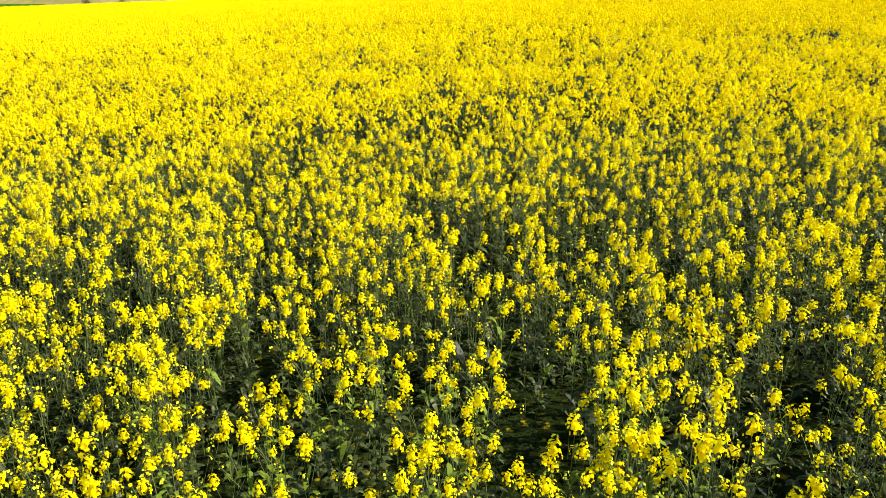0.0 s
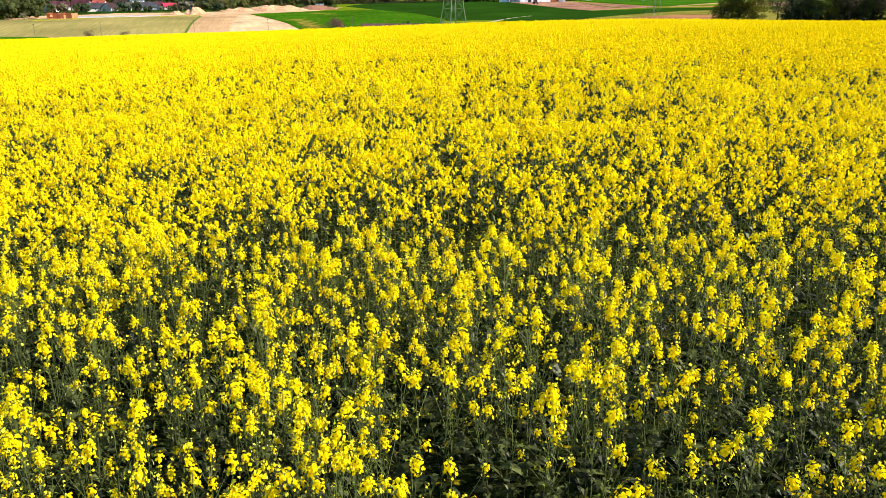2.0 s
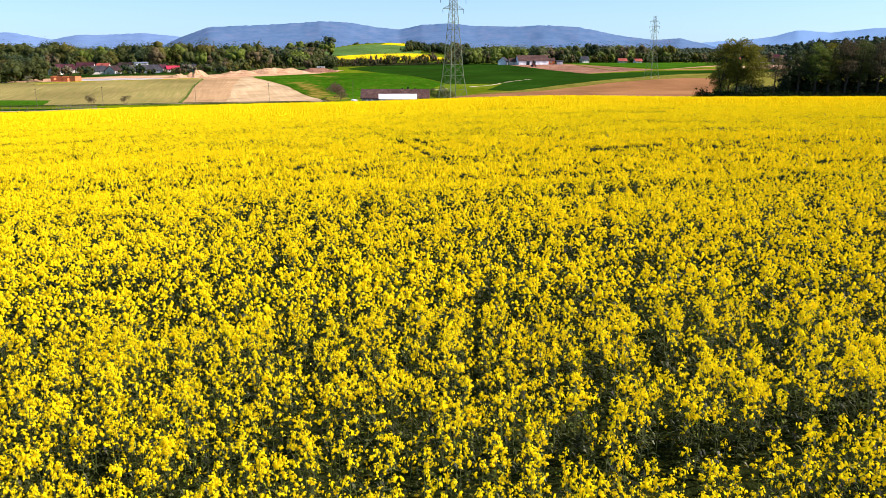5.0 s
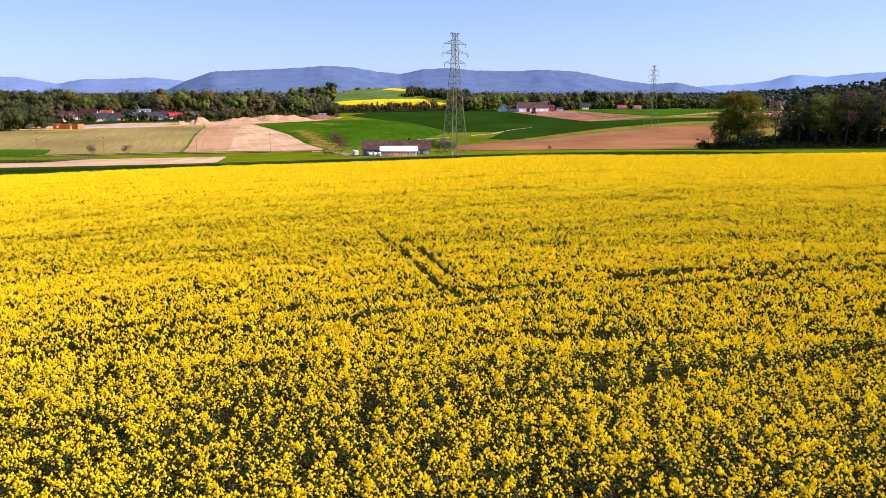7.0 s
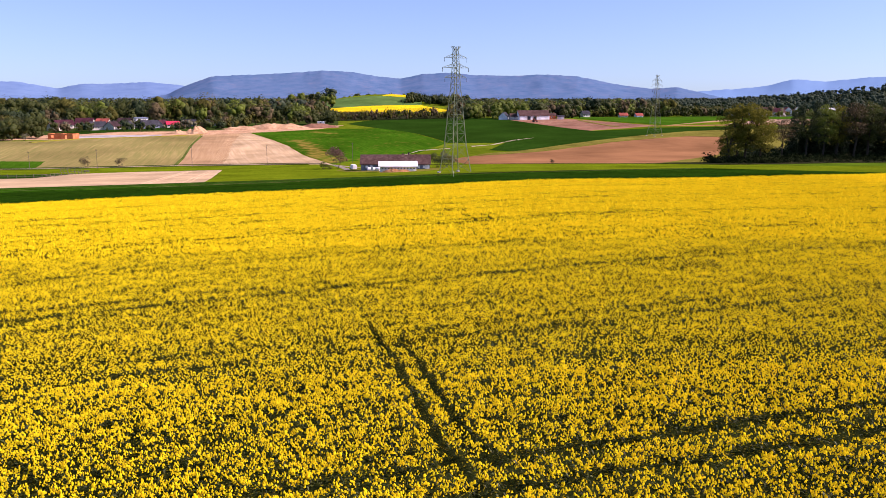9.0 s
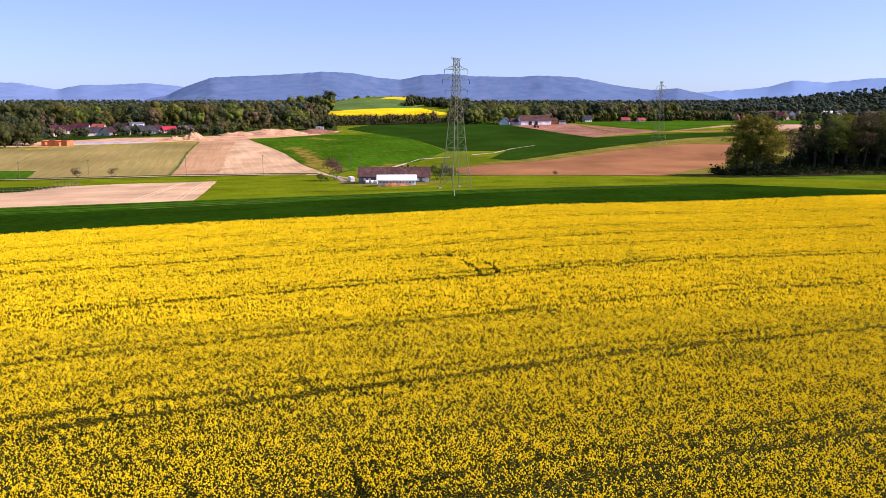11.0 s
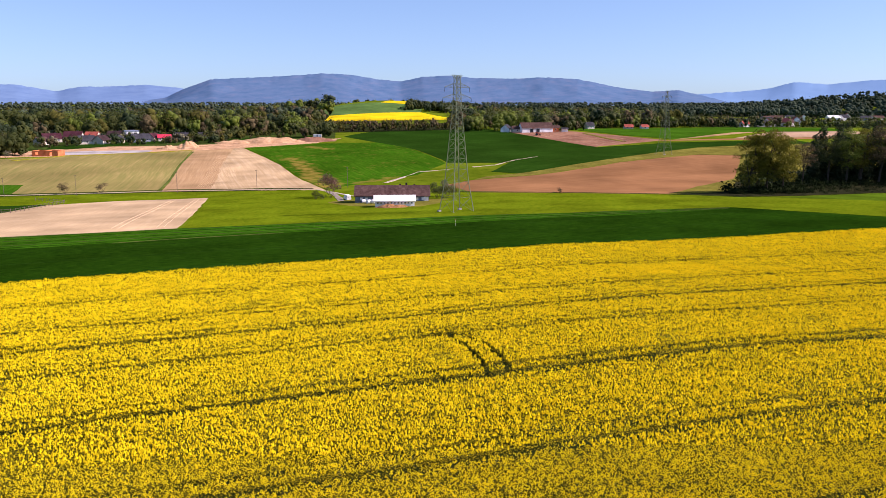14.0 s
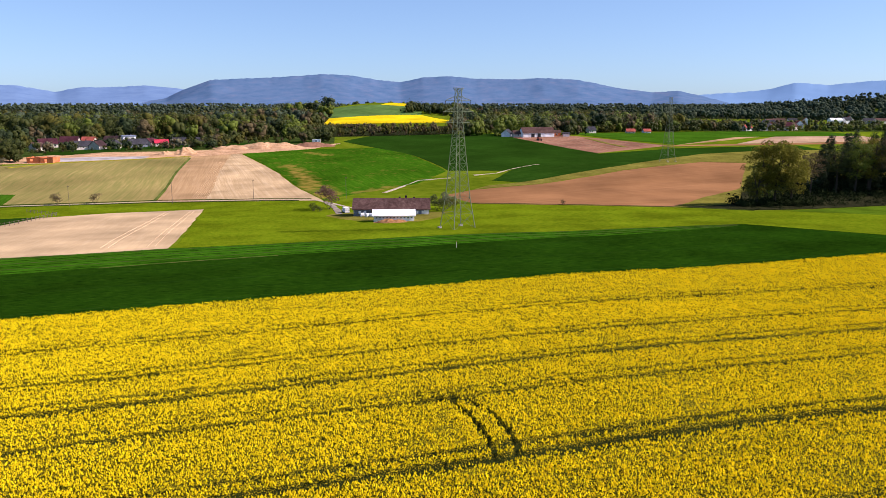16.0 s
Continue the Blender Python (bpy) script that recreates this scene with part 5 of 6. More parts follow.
def thicket(name, x, y, h, mats, label, count=90):
    """A low tangle of shrubs, one object."""
    n = len(x)
    rad = np.stack([h * rng.uniform(0.8, 1.3, n), h * rng.uniform(0.8, 1.3, n), h * rng.uniform(0.8, 1.1, n)], 1)
    V, F = leaf_clumps(np.stack([x, y, height(x, y) + h * 0.25], 1), rad, count * 2, 0.5, seed=int(abs(x.sum())) % 9999, loose=0.5)
    return sheet(name, V, F, mats, np.tile(np.repeat(rng.integers(0, len(mats), n), count * 2), 2), label=label, category="shrubs", kind="stuff")


u, v = rng.random(520), rng.random(520)
fx = 97 + 150 * u
fy = np.interp(fx, [77, 96, 115, 146, 245], [296, 285, 288, 300, 328])
by = np.interp(fx, [77, 96, 115, 146, 245], [299, 305, 322, 352, 350])
thicket("thicket", fx, fy + (by - fy) * v, rng.uniform(0.4, 1.3, 520) * (0.5 + 2.0 * v), [M_SHADEBUSH], "low undergrowth below the tall trees, darkened for their shade", 40)

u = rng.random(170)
thicket("thicket", 97 + 26 * u, 297 + 3 * u + 6 * rng.random(170), rng.uniform(0.7, 1.9, 170), [M_SHADEBUSH], "bramble bank round the foot of the corner trees, shade put into its colour", 40)
# Scrub added to close lit gaps between trunks, its leaves coloured shade-dark.
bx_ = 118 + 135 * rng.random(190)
thicket("thicket", bx_, np.interp(bx_, [115, 146, 245], [325, 356, 362]) + 26 * rng.random(190), rng.uniform(1.6, 3.4, 190), [M_SHADEBUSH, M_SHADEBUSH, M_FIR], "dense scrub behind the tall trees, darkened for their shade", 60)


def bush(x, y, h, mat, label, seed=3, wide=1.0, name="bush", category="bush", group=""):
    r = np.random.default_rng(seed)
    root = tagged(new(name), label, category, group)
    root.location = (x, y, float(height(x, y)))
    for k in range(7):
        a = k * 0.9 + r.uniform(0, 0.4)
        part("branch", bar(bmesh.new(), (0.1 * math.cos(a), 0.1 * math.sin(a), -0.2), (math.cos(a) * h * 0.35 * wide, math.sin(a) * h * 0.35 * wide, h * r.uniform(0.5, 0.8)), 0.05, 5, 0.02), M_BARK, root)
    cen = np.stack([r.normal(0, 0.22 * h * wide, 12), r.normal(0, 0.22 * h * wide, 12), r.uniform(0.3, 0.8, 12) * h], 1)
    V, F = leaf_clumps(cen, np.full((12, 3), h * 0.22), 120, 0.42, seed=seed, loose=0.6)
    sheet("foliage", V, F, [mat], parent=root)
    return root


# ---- power pylons ----
def pylon(x, y, H, base, turn, far=False):
    root = tagged(new("pylon"), "grey lattice steel power pylon with three pairs of arms", "pylon", "line of pylons")
    root.location, root.rotation_euler = (x, y, float(height(x, y))), (0, 0, radians(turn))

    def half(z):
        return np.interp(z, [0, 0.22 * H, 0.74 * H, H], [base / 2, base * 0.34, base * 0.13, base * 0.078])
    r = 0.066 if not far else 0.05
    lv = [0, 0.11, 0.22, 0.31, 0.39, 0.46, 0.525, 0.585, 0.64, 0.69, 0.74, 0.777, 0.815, 0.853, 0.89, 0.93, 0.975]
    lv = [v * H for v in lv]
    cs = [(-1, -1), (1, -1), (1, 1), (-1, 1)]
    for sx, sy in cs:
        bm = bmesh.new()
        rings = []
        for z in [-0.3] + lv[1:]:
            w, t = half(max(z, 0)), r * (1.25 if z < 0.5 * H else 0.9)
            rings.append([bm.verts.new((sx * w + dx * t, sy * w + dy * t, z)) for dx, dy in cs])
        for a, b in zip(rings, rings[1:]):
            for i in range(4):
                bm.faces.new((a[i], a[(i + 1) % 4], b[(i + 1) % 4], b[i]))
        bm.faces.new(rings[0][::-1])
        bm.faces.new(rings[-1])
        part("leg", bm, M_STEEL, root)
    for k in range(4):
        (ax, ay), (bx, by) = cs[k], cs[(k + 1) % 4]
        bm = bmesh.new()
        for a, b in zip(lv, lv[1:]):
            A, B = half(a), half(b)
            bar(bm, (ax * A, ay * A, a), (bx * B, by * B, b), r * 0.6)
            bar(bm, (bx * A, by * A, a), (ax * B, ay * B, b), r * 0.6)
            bar(bm, (ax * B, ay * B, b), (bx * B, by * B, b), r * 0.5)
        part("bracing", bm, M_STEEL, root)
    for z, w in ((0.742 * H, 0.102 * H), (0.818 * H, 0.124 * H), (0.893 * H, 0.107 * H), (0.978 * H, 0.046 * H)):
        for s in (-1, 1):
            bm = bmesh.new()
            h0 = half(z)
            up = 0.03 * H if z < 0.95 * H else -0.03 * H
            for sy in (-1, 1):
                bar(bm, (s * h0, sy * h0, z), (s * w, 0, z + 0.02), r * 0.7)
                bar(bm, (s * h0, sy * h0, z + up), (s * w, 0, z + 0.02), r * 0.6)
                bar(bm, (s * (h0 + w) / 2, sy * h0 / 2, z), (s * h0, sy * h0, z + up), r * 0.4)
            bar(bm, (s * (h0 + w) / 2, -h0 / 2, z), (s * (h0 + w) / 2, h0 / 2, z), r * 0.4)
            arm = part("cross_arm", bm, M_STEEL, root)
            if w > 0.05 * H:
                bm = bmesh.new()
                for j in range(8):
                    bar(bm, (s * (w - 0.05), 0, z - 0.14 * j - 0.02), (s * (w - 0.05), 0, z - 0.14 * j - 0.13), 0.10, 8, 0.05)
                part("insulator", bm, M_INSUL, arm, "dark string of insulator discs")
    for sx, sy in cs:
        bm = bmesh.new()
        box(bm, sx * base / 2 - 0.4, sy * base / 2 - 0.4, -0.5, sx * base / 2 + 0.4, sy * base / 2 + 0.4, 0.25)
        part("footing", bm, M_GRAVEL, root, "concrete footing")
    return root


pylon(4.0, 247.5, 36.0, 6.6, 33)
pylon(119.0, 452.0, 34.0, 6.0, 33, True)


# ---- houses ----
def gable(bm, w, d, z0, rise, over, thick=0.2):
    """A gabled roof over a w by d body, ridge along x: two thick slopes."""
    for s in (-1, 1):
        a = [(-w / 2 - over, 0, z0 + rise), (w / 2 + over, 0, z0 + rise), (w / 2 + over, s * (d / 2 + over), z0 - over * rise / (d / 2)), (-w / 2 - over, s * (d / 2 + over), z0 - over * rise / (d / 2))]
        lo = [bm.verts.new(v) for v in a]
        hi = [bm.verts.new((v[0], v[1], v[2] + thick)) for v in a]
        for f in ([0, 1, 2, 3],):
            bm.faces.new([lo[i] for i in f])
            bm.faces.new([hi[i] for i in reversed(f)])
        for i in range(4):
            j = (i + 1) % 4
            bm.faces.new([lo[i], hi[i], hi[j], lo[j]])
    bmesh.ops.recalc_face_normals(bm, faces=bm.faces)
    return bm


def body(bm, w, d, h, rise):
    p = [(-w / 2, -d / 2), (w / 2, -d / 2), (w / 2, d / 2), (-w / 2, d / 2)]
    lo = [bm.verts.new((x, y, -0.6)) for x, y in p]
    hi = [bm.verts.new((x, y, h)) for x, y in p]
    ra, rb = bm.verts.new((-w / 2, 0, h + rise)), bm.verts.new((w / 2, 0, h + rise))
    bm.faces.new([lo[0], lo[1], hi[1], hi[0]])
    bm.faces.new([lo[2], lo[3], hi[3], hi[2]])
    bm.faces.new([lo[1], lo[2], hi[2], rb, hi[1]])
    bm.faces.new([lo[3], lo[0], hi[0], ra, hi[3]])
    bm.faces.new([hi[0], hi[1], rb, ra])
    bm.faces.new([hi[2], hi[3], ra, rb])
    bmesh.ops.recalc_face_normals(bm, faces=bm.faces)
    return bm


def house(x, y, w, d, h, rise, turn, wall, roof, label, name="house", windows=3, chimney=True, group="", category="house"):
    root = tagged(new(name), label, category, group)
    root.location, root.rotation_euler = (x, y, float(height(x, y))), (0, 0, radians(turn))
    part("wall", body(bmesh.new(), w, d, h, rise - 0.05), wall, root)
    rf = part("roof", gable(bmesh.new(), w, d, h, rise, 0.45), roof, root)
    for k in range(windows):
        cx = (k + 0.5) / windows * w - w / 2
        win = part("window", box(bmesh.new(), cx - 0.55, -d / 2 - 0.05, h * 0.38, cx + 0.55, -d / 2 + 0.02, h * 0.38 + 1.2), M_WHITE, root)
        part("pane", box(bmesh.new(), cx - 0.45, -d / 2 - 0.07, h * 0.38 + 0.1, cx + 0.45, -d / 2, h * 0.38 + 1.1), M_GLASS, win)
    if chimney:
        part("chimney", box(bmesh.new(), w * 0.2, 0.4, h + rise * 0.5, w * 0.2 + 0.6, 1.0, h + rise + 0.9), M_ROOFGREY, rf)
    return root


barn = house(-15.9, 292.5, 23.5, 8.5, 2.3, 2.7, 2, M_GREYWALL, M_ROOFBROWN, "long low barn with a weathered brown roof in the meadow", "barn", 0, False, category="barn")
for cx, hh in ((2.2, 0.5), (4.2, 0.9), (6.8, 0.4)):
    part("chimney", box(bmesh.new(), cx, 0.2, 4.2, cx + 0.6, 0.8, 5.0 + hh), M_ROOFDARK, barn, "short brick chimney")
for cx in (-10.2, -8.6, 7.6, 9.4):
    part("window", box(bmesh.new(), cx, -4.32, 0.8, cx + 0.8, -4.22, 1.7), M_WHITE, barn)
part("door", box(bmesh.new(), -6.4, -4.33, -0.3, -4.2, -4.22, 2.0), M_WOOD, barn, "grey boarded barn door")
# White box added for the sunlight that grazes the wall's right end.
part("sunlit_wall_patch", box(bmesh.new(), 10.2, -4.35, -0.2, 11.6, -4.24, 2.1), M_WHITE, barn, "white patch standing for sunlight at the wall end")
shed = house(-13.9, 272.0, 11.6, 5.0, 2.0, 1.2, 4, M_WHITE, M_WHITE, "low white shed beside the barn", "shed", 0, False, category="shed")
for k in range(11):
    cx = -5.2 + k * 1.0
    part("window", box(bmesh.new(), cx, -2.56, 1.15, cx + 0.45, -2.46, 1.5), M_GLASS, shed, "small dark window")


def heap(name, x, y, rx, ry, h, mat, label, seed, category="heap"):
    """An uneven heap of loose earth or straw."""
    r = np.linspace(0, 1, 22)
    a = np.linspace(0, 2 * math.pi, 56, endpoint=False)
    R, A_ = np.meshgrid(r, a)
    wob = 0.8 + 0.4 * value_noise(np.cos(A_) * 3 + 50, np.sin(A_) * 3 + 50, 1, seed)
    X, Y = x + R * wob * rx * np.cos(A_), y + R * wob * ry * np.sin(A_)
    prof = np.cos(np.clip(R, 0, 1) * math.pi / 2) ** 0.8
    Z = height(X, Y) - 0.25 + h * prof * (0.55 + 0.75 * value_noise(X, Y, max(1.0, rx / 4), seed + 1)) + 0.12 * h * (value_noise(X, Y, max(0.4, rx / 12), seed + 2) - 0.5) * prof
    n = len(r)
    i = (np.arange(55)[:, None] * n + np.arange(n - 1)[None, :]).ravel()
    last = np.stack([55 * n + np.arange(n - 1), 55 * n + np.arange(n - 1) + 1, np.arange(n - 1) + 1, np.arange(n - 1)], 1)
    F = np.concatenate([np.stack([i, i + 1, i + n + 1, i + n], 1), last])
    return sheet(name, np.stack([X, Y, Z], -1).reshape(-1, 3), F, [mat], smooth=True, label=label, category=category)


heap("dung_heap", -14.2, 267.0, 5.4, 2.0, 1.35, M_DUNG, "reddish heap of dung and old straw before the shed", 3)
heap("earth_mound", -166, 540, 8, 6, 4.4, M_SAND, "pale heap of dug earth on the building site", 11)
heap("earth_mound", -177, 537, 8, 5, 2.4, M_SAND, "low pale heap of dug earth", 12)
heap("earth_mound", -124, 588, 26, 10, 4.6, M_SAND, "long ridge of pale dug earth", 13)
heap("earth_mound", -146, 580, 14, 8, 2.4, M_SAND, "low pale ridge of dug earth", 14)
heap("earth_mound", -92, 592, 17, 8, 3.4, M_REDSOIL, "darker red-brown earth mound", 15)


def village_house(x, y, w, d, h, rise, turn, wall, roof, label, **k):
    return house(x, y, w, d, h, rise, turn, wall, roof, label, group="village houses", **k)


MAIN_STREET = ((-275, 566, 7, 7, 2.8, 2.6, 60, M_CREAM, M_ROOFBROWN, "small cream cottage with a brown roof among trees"),
               (-279, 588, 12, 9, 2.8, 3.4, 35, M_CREAM, M_ROOFMAROON, "low cream house with a broad maroon roof"),
               (-266, 594, 12, 9, 3.6, 3.6, 10, M_CREAM, M_ROOFMAROON, "cream house with a maroon roof and chimneys"),
               (-257, 604, 9, 8, 3.6, 2.6, 0, M_CREAM, M_ROOFRED, "house with a dull red roof"),
               (-248, 575, 10, 8, 2.6, 3.2, 30, M_CREAM, M_ROOFGREY, "white house with a dark gabled roof"),
               (-238, 576, 9, 8, 2.6, 3.2, 80, M_CREAM, M_ROOFDARK, "white gabled house beside others"),
               (-229, 582, 6, 6, 3.0, 2.4, 80, M_CREAM, M_ROOFGREY, "small house with yellowish walls"),
               (-243, 612, 11, 8, 3.6, 2.6, 5, M_CREAM, M_ROOFDARK, "house with a dark brown roof"),
               (-233, 614, 9, 9, 6.0, 0.6, 40, M_WHITE, M_GREYWALL, "tall plain white building"),
               (-217, 591, 12, 8, 2.4, 3.4, 40, M_GREYWALL, M_ROOFGREY, "house with a steep grey roof"))
BACK_LANES = ((-211, 600, 7, 7, 2.8, 2.8, 70, M_CREAM, M_ROOFMAROON, "house with a dark maroon gabled roof"),
               (-203, 600, 9, 7, 2.4, 2.2, 25, M_CREAM, M_ROOFCRIMSON, "long shed with a crimson roof"),
               (-194, 612, 9, 7, 2.6, 2.4, 5, M_GREYWALL, M_ROOFGREY, "grey shed with a dark roof"),
               (-180, 618, 7, 6, 2.6, 2.2, 30, M_CREAM, M_ROOFGREY, "small cream house by trees"),
               (-171, 690, 13, 9, 3.2, 3.4, 10, M_CREAM, M_ROOFDARK, "large house with a dark roof among trees"),
               (-181, 772, 10, 9, 4.0, 4.0, 70, M_WHITE, M_ROOFGREY, "white gabled house among trees"),
               (-190, 790, 13, 8, 5.0, 4.0, 0, M_CREAM, M_ROOFRED, "house with a brownish red roof among trees"),
               (-165, 830, 10, 8, 6.0, 4.0, 0, M_CREAM, M_ROOFCRIMSON, "house with a bright red roof at the wood's edge"),
               (-352, 700, 13, 9, 6.5, 4.0, 10, M_CREAM, M_ROOFRED, "house with an orange-red roof among trees"),
               (-330, 690, 9, 8, 5.0, 3.5, 60, M_CREAM, M_ROOFDARK, "cream house half hidden by trees"))
for row in MAIN_STREET + BACK_LANES:
    village_house(*row)
# unfinished house on the building site
root = tagged(new("unfinished_house"), "roofless shell of bare orange hollow blocks", "building")
root.location = (-229, 487, float(height(-229, 487)))
for a, b in (((-7.5, -4), (-7.2, 4)), ((7.2, -4), (7.5, 4)), ((-0.2, -3.7), (0.1, 3.7))):
    part("wall", box(bmesh.new(), a[0], a[1], -0.5, b[0], b[1], 3.2), M_ORANGE, root)
for y0 in (-4.0, 3.7):
    for x0, x1, z0, z1 in ((-7.2, -5.6, -0.5, 3.1), (-5.6, -4.0, -0.5, 0.9), (-5.6, -4.0, 2.3, 3.1), (-4.0, -0.2, -0.5, 3.1), (0.1, 2.6, -0.5, 3.1), (2.6, 4.0, 2.2, 3.1), (4.0, 7.2, -0.5, 3.1)):
        part("wall", box(bmesh.new(), x0, y0, z0, x1, y0 + 0.3, z1), M_ORANGE, root)
part("slab", box(bmesh.new(), -7.8, -4.3, -0.6, 7.8, 4.3, -0.05), M_GREYWALL, root, "grey concrete floor slab")

# ---- farm on the rise ----
farm = house(73, 637, 25, 10, 3.4, 3.8, 12, M_WHITE, M_ROOFBROWN, "white farm building with a long greyish brown roof", "farm_building", 0, False, category="farm")
for cx in (-6.0, -1.0, 4.0):
    part("gate", box(bmesh.new(), cx, -5.08, -0.3, cx + 2.6, -4.95, 2.7), M_GLASS if cx < 3 else M_WHITE, farm, "large dark barn gate")
house(50.5, 641, 8, 7, 2.6, 3.2, 70, M_WHITE, M_ROOFGREY, "small white house with a black roof", "house", 2, False)
house(58, 637, 7, 6, 2.6, 2.2, 10, M_CREAM, M_ROOFBROWN, "low outbuilding beside the farm", "outbuilding", 1, False, category="outbuilding")
house(89, 642, 6, 5, 3.0, 1.6, 0, M_ORANGE, M_ROOFBROWN, "small brick outbuilding beside the farm", "outbuilding", 1, False, category="outbuilding")
house(96, 640, 5, 4, 2.2, 0.8, 0, M_WHITE, M_ROOFGREY, "small pale trailer-like shed", "shed", 0, False, category="shed")
house(124, 684, 6.5, 6, 2.8, 2.6, 20, M_CREAM, M_ROOFGREY, "white house with a grey roof before the wood", "house", 3)
house(157, 684, 7, 6, 1.7, 2.0, 0, M_CREAM, M_ROOFRED, "house with a bright red roof by the wood", "house", 2)
house(172, 690, 6, 5, 1.6, 1.8, 10, M_WHITE, M_ROOFRED, "small house with a red roof", "house", 1)
bush(112, 682, 5.5, M_BLOSSOM, "fruit tree in white blossom beside a house", 21, 1.2, "fruit_tree", "tree")
for row in ((284, 757, 7, 6, 3.0, 2.6, 20, M_WHITE, M_ROOFRED), (303, 764, 10, 8, 3.0, 3.4, 10, M_CREAM, M_ROOFGREY), (313, 776, 9, 8, 4.4, 3.4, 60, M_WHITE, M_ROOFMAROON), (325, 770, 11, 8, 4.4, 3.6, 0, M_CREAM, M_ROOFMAROON),
            (337, 782, 9, 8, 4.0, 3.2, 30, M_CREAM, M_ROOFBROWN), (352, 800, 8, 7, 6.0, 3.2, 80, M_WHITE, M_ROOFRED), (372, 915, 13, 10, 3.6, 4.2, 0, M_CREAM, M_ROOFGREY), (392, 960, 13, 10, 4.0, 4.4, 30, M_WHITE, M_ROOFBROWN),
            (415, 985, 16, 10, 4.0, 4.6, 10, M_CREAM, M_ROOFBROWN), (430, 1010, 12, 9, 4.4, 4.2, 80, M_WHITE, M_ROOFBROWN), (448, 1020, 11, 9, 4.4, 4.2, 0, M_WHITE, M_ROOFGREY),
            (475, 1040, 10, 9, 5.0, 4.4, 70, M_WHITE, M_ROOFRED), (540, 1090, 16, 11, 5.0, 3.0, 0, M_WHITE, M_WHITE), (558, 1095, 12, 10, 5.0, 4.0, 20, M_WHITE, M_ROOFGREY),
            (575, 1120, 14, 10, 5.5, 5.0, 70, M_WHITE, M_ROOFRED), (596, 1110, 14, 10, 4.0, 3.4, 0, M_GREYWALL, M_ROOFGREY), (622, 1125, 18, 10, 4.0, 3.4, 10, M_CREAM, M_ROOFBROWN),
            (650, 1120, 14, 9, 3.4, 3.0, 0, M_GREYWALL, M_ROOFGREY)):
    house(*row, "village house on the far slope below the forest", "house", 3, False, group="hamlet houses")

# ---- things along the lane ----
def power_pole(x, y, h):
    root = tagged(new("utility_pole"), "thin grey wooden utility pole beside the lane", "utility pole", "poles along the lane")
    root.location = (x, y, float(height(x, y)))
    part("post", bar(bmesh.new(), (0, 0, -0.5), (0, 0, h), 0.08, 8, 0.06), M_WOOD, root)
    part("cross_bar", box(bmesh.new(), -0.35, -0.05, h - 0.45, 0.35, 0.05, h - 0.36), M_WOOD, root)
    for cx in (-0.3, 0, 0.3):
        part("insulator", bar(bmesh.new(), (cx, 0, h - 0.36), (cx, 0, h - 0.1), 0.06, 6, 0.04), M_INSUL, root)
    return root


for x, y, h in ((-104.3, 344.5, 8.5), (-73.7, 348, 8.5), (-38, 352, 8.5), (-141, 338, 8.0), (-166, 333, 7.5)):
    power_pole(x, y, h)
bush(-148, 343, 4.6, M_TWIG, "bare budding bush beside the lane", 31, 1.1, group="bushes along the lane")
bush(-135, 346, 4.0, M_TWIG, "low brown bush beside the lane", 32, 1.4, group="bushes along the lane")
bush(-39.5, 316, 8.5, M_REDTREE, "reddish budding tree beside the barn", 33, 1.1)
bush(-44, 311, 3.0, M_FOLIAGE, "green bush near the barn", 34, 1.5)
bush(-1.5, 300, 5.5, M_FOLIAGE, "green bush at the barn's end", 35, 1.2)
bush(2.0, 306, 6.0, M_BLOSSOM, "bush with pale blossom behind the barn", 36, 1.1)
bush(0.2, 296, 4.4, M_FOLIAGE, "dense green bush at the barn's end", 41, 1.3)
bush(3.6, 300, 4.2, M_OLIVELEAF, "budding bush beside the barn", 42, 1.4)
bush(-41.5, 309, 2.2, M_FOLIAGE, "low dark scrub beside the drive", 43, 1.9)
bush(-22, 299, 3.6, M_FOLIAGE, "round green bush behind the barn", 37, 1.3)
bush(41.7, 312, 1.8, M_BARETREE, "small bush at the field edge", 38, 1.2)

# van parked beside the barn
van = tagged(new("van"), "white van parked beside the barn", "van")
van.scale = (0.85, 0.85, 0.85)
van.location, van.rotation_euler = (-31.8, 302, float(height(-31.8, 302))), (0, 0, radians(112))
bm = box(bmesh.new(), -2.4, -0.95, 0.35, 2.4, 0.95, 1.2)
box(bm, -2.4, -0.9, 1.2, 1.3, 0.9, 2.15)
bmesh.ops.bevel(bm, geom=list(bm.edges), offset=0.08, segments=2, affect="EDGES")
part("body", bm, M_WHITE, van)
part("windscreen", box(bmesh.new(), 1.25, -0.8, 1.3, 1.36, 0.8, 2.0), M_GLASS, van)
for cx in (-1.5, 1.5):
    for cy in (-0.9, 0.9):
        part("wheel", bar(bmesh.new(), (cx, cy - 0.12, 0.34), (cx, cy + 0.12, 0.34), 0.34, 14), M_GLASS, van, "dark tyre")
# tractor on the ploughed field below the farm
trac = tagged(new("tractor"), "small dark red tractor on the ploughed field", "tractor")
trac.location = (70, 600, float(height(70, 600)))
part("bonnet", box(bmesh.new(), 0.2, -0.5, 0.8, 2.2, 0.5, 1.6), M_ROOFRED, trac)
part("cab", box(bmesh.new(), -1.2, -0.8, 0.9, 0.2, 0.8, 2.7), M_ROOFRED, trac)
for cx, rr in ((-0.8, 0.85), (1.7, 0.5)):
    for cy in (-0.95, 0.95):
        part("wheel", bar(bmesh.new(), (cx, cy - 0.2, rr), (cx, cy + 0.2, rr), rr, 16), M_GLASS, trac)
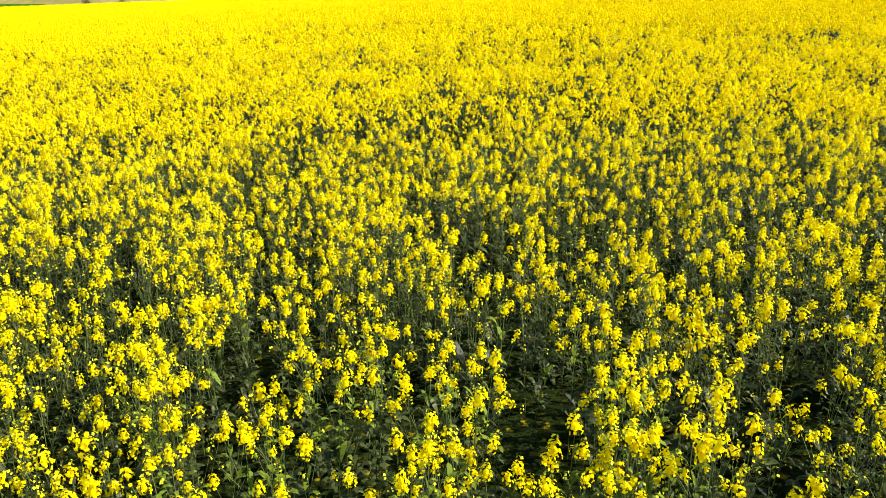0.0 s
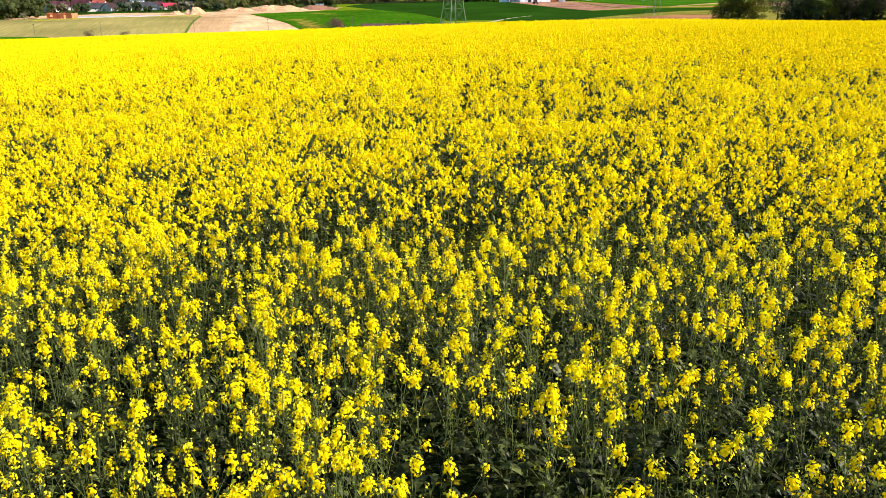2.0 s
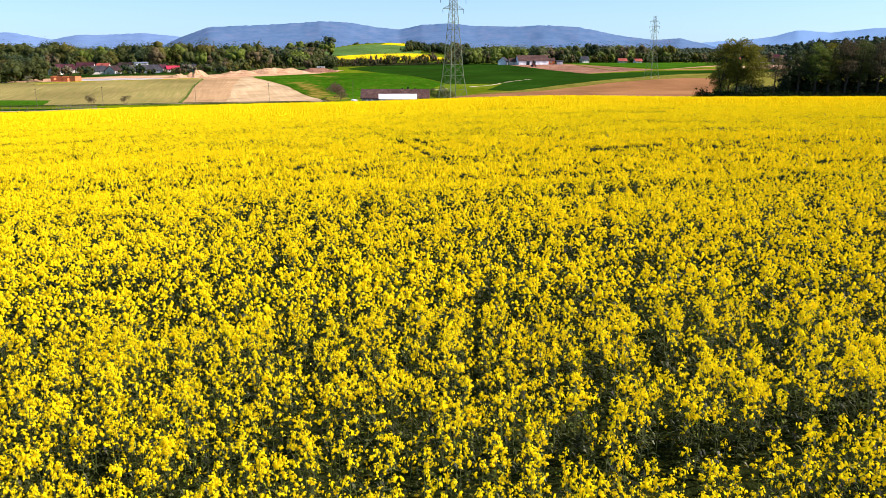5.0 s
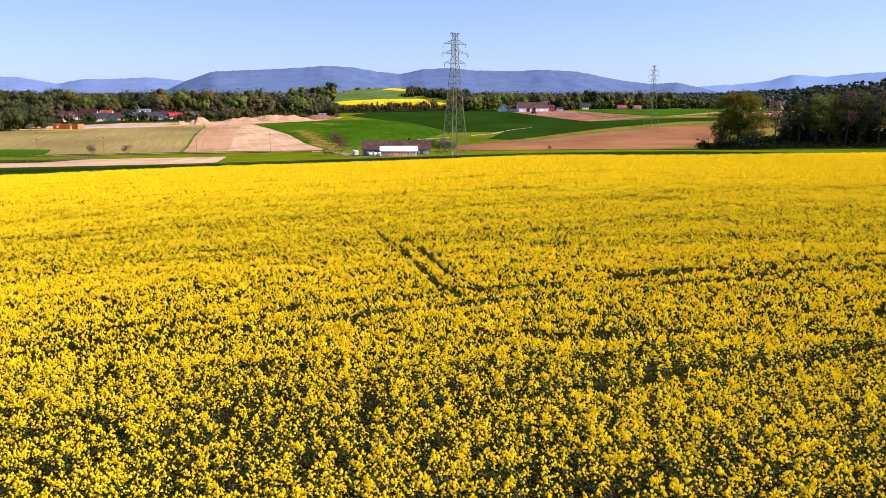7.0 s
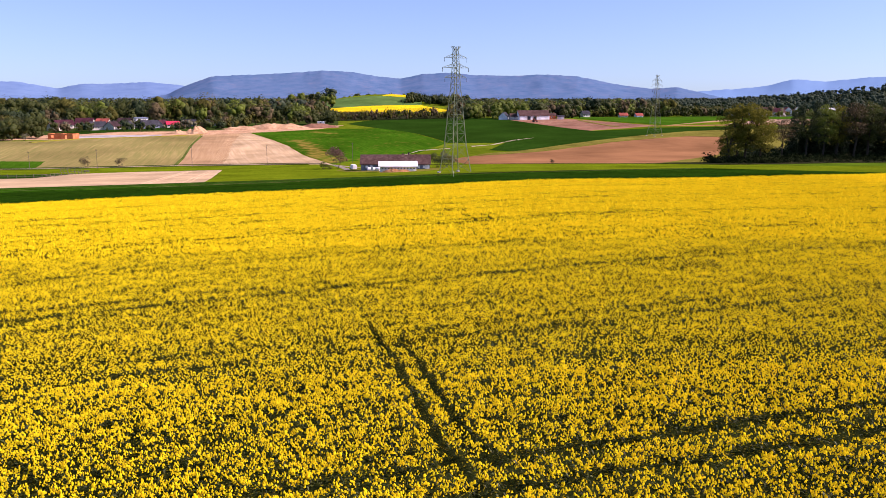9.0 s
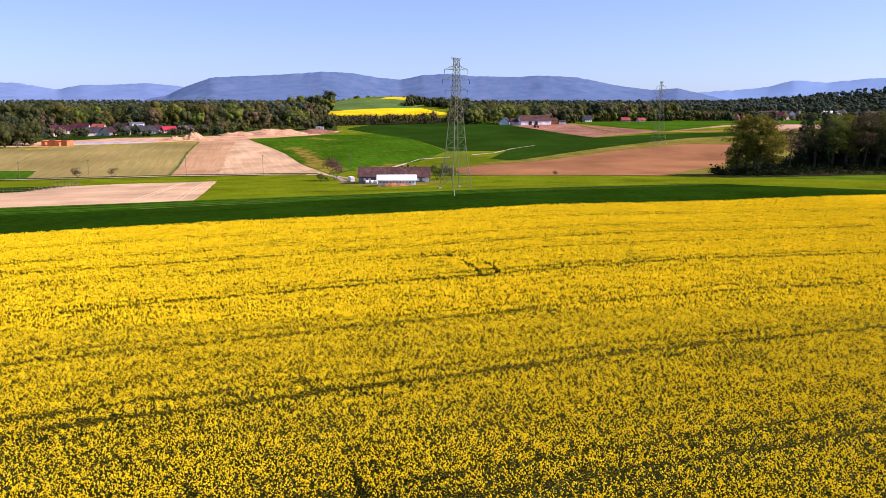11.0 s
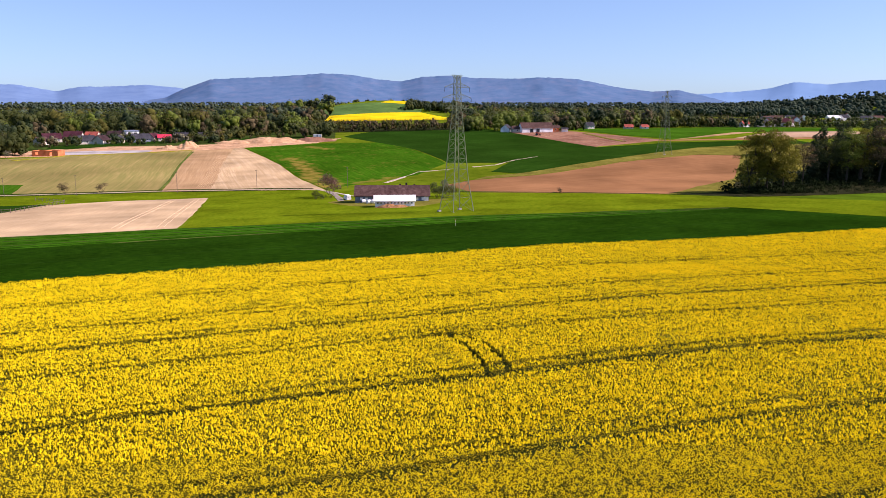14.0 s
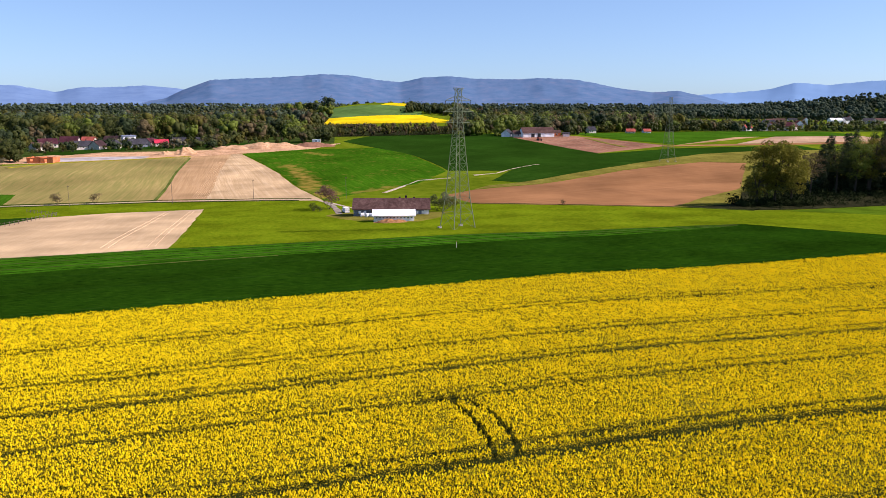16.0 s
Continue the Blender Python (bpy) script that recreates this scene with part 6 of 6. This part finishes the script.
# marker post in the wheat
mark = tagged(new("marker_post"), "slim white marker post standing in the wheat", "post")
mark.location = (2.9, 204.7, float(height(2.9, 204.7)))
part("post", bar(bmesh.new(), (0, 0, -0.3), (0, 0, 1.7), 0.03, 8), M_WHITE, mark)
part("cap", bar(bmesh.new(), (0, 0, 1.7), (0, 0, 1.85), 0.06, 8, 0.03), M_ROOFRED, mark)
# fence round the paddock
fence = tagged(new("fence"), "wooden post and rail fence round a small paddock", "fence")
pts = resample([(-175, 262), (-128, 272), (-129, 306), (-146, 318)], 42)
prev = None
for k, (px_, py_) in enumerate(pts):
    z = float(height(px_, py_))
    part("post", bar(bmesh.new(), (px_, py_, z - 0.4), (px_, py_, z + 1.3), 0.08, 6), M_WOOD, fence)
    if prev is not None:
        for hh in (0.6, 1.1):
            part("rail", bar(bmesh.new(), (prev[0], prev[1], prev[2] + hh), (px_, py_, z + hh), 0.04), M_WOOD, fence)
    prev = (px_, py_, z)

# things round the barn and the building site
for bx, by, turn in ((-24.6, 286.5, 10), (-22.9, 284.8, 40), (-21.4, 284.6, -20)):
    bale = tagged(new("silage_bale"), "round silage bale wrapped in white film beside the barn", "bale", "bales beside the barn")
    bale.location, bale.rotation_euler = (bx, by, float(height(bx, by))), (0, 0, radians(turn))
    bm = bar(bmesh.new(), (-0.6, 0, 0.62), (0.6, 0, 0.62), 0.65, 18)
    bmesh.ops.bevel(bm, geom=[e for e in bm.edges if abs(e.verts[0].co.x - e.verts[1].co.x) < 0.01], offset=0.1, segments=2, affect="EDGES")
    part("wrapped_body", bm, M_WHITE, bale)
    part("end_cap", bar(bmesh.new(), (0.59, 0, 0.62), (0.615, 0, 0.62), 0.42, 14), M_GRAVEL, bale, "greyish overlapping film")
box_ = tagged(new("site_container"), "white site container beside the earth mounds", "container")
box_.location = (-94.6, 622, float(height(-94.6, 622)))
part("body", box(bmesh.new(), -3, -1.2, -0.2, 3, 1.2, 2.6), M_WHITE, box_)
part("door", box(bmesh.new(), -0.5, -1.26, 0.0, 0.5, -1.2, 2.1), M_GREYWALL, box_, "grey metal door")
for cx in (-2.9, 2.9):
    part("corner_post", box(bmesh.new(), cx - 0.12, -1.25, -0.2, cx + 0.12, 1.25, 2.66), M_GRAVEL, box_)
for k, (bx, by, bh, mat) in enumerate(((-254, 559, 4.0, M_OLIVELEAF), (-246, 556, 3.0, M_FOLIAGE), (-236, 562, 2.6, M_FOLIAGE), (-226, 566, 3.2, M_FRESH), (-205, 590, 3.0, M_FOLIAGE),
                                       (-190, 598, 4.4, M_BLOSSOM), (-183, 602, 5.0, M_OLIVELEAF), (-176, 608, 5.0, M_BARETREE), (-165, 616, 4.0, M_FOLIAGE), (-259, 530, 5.0, M_FOLIAGE), (-243, 469, 4.5, M_BLOSSOM))):
    bush(bx, by, bh, mat, "garden shrub before a village house", 60 + k, 1.2, group="garden shrubs")
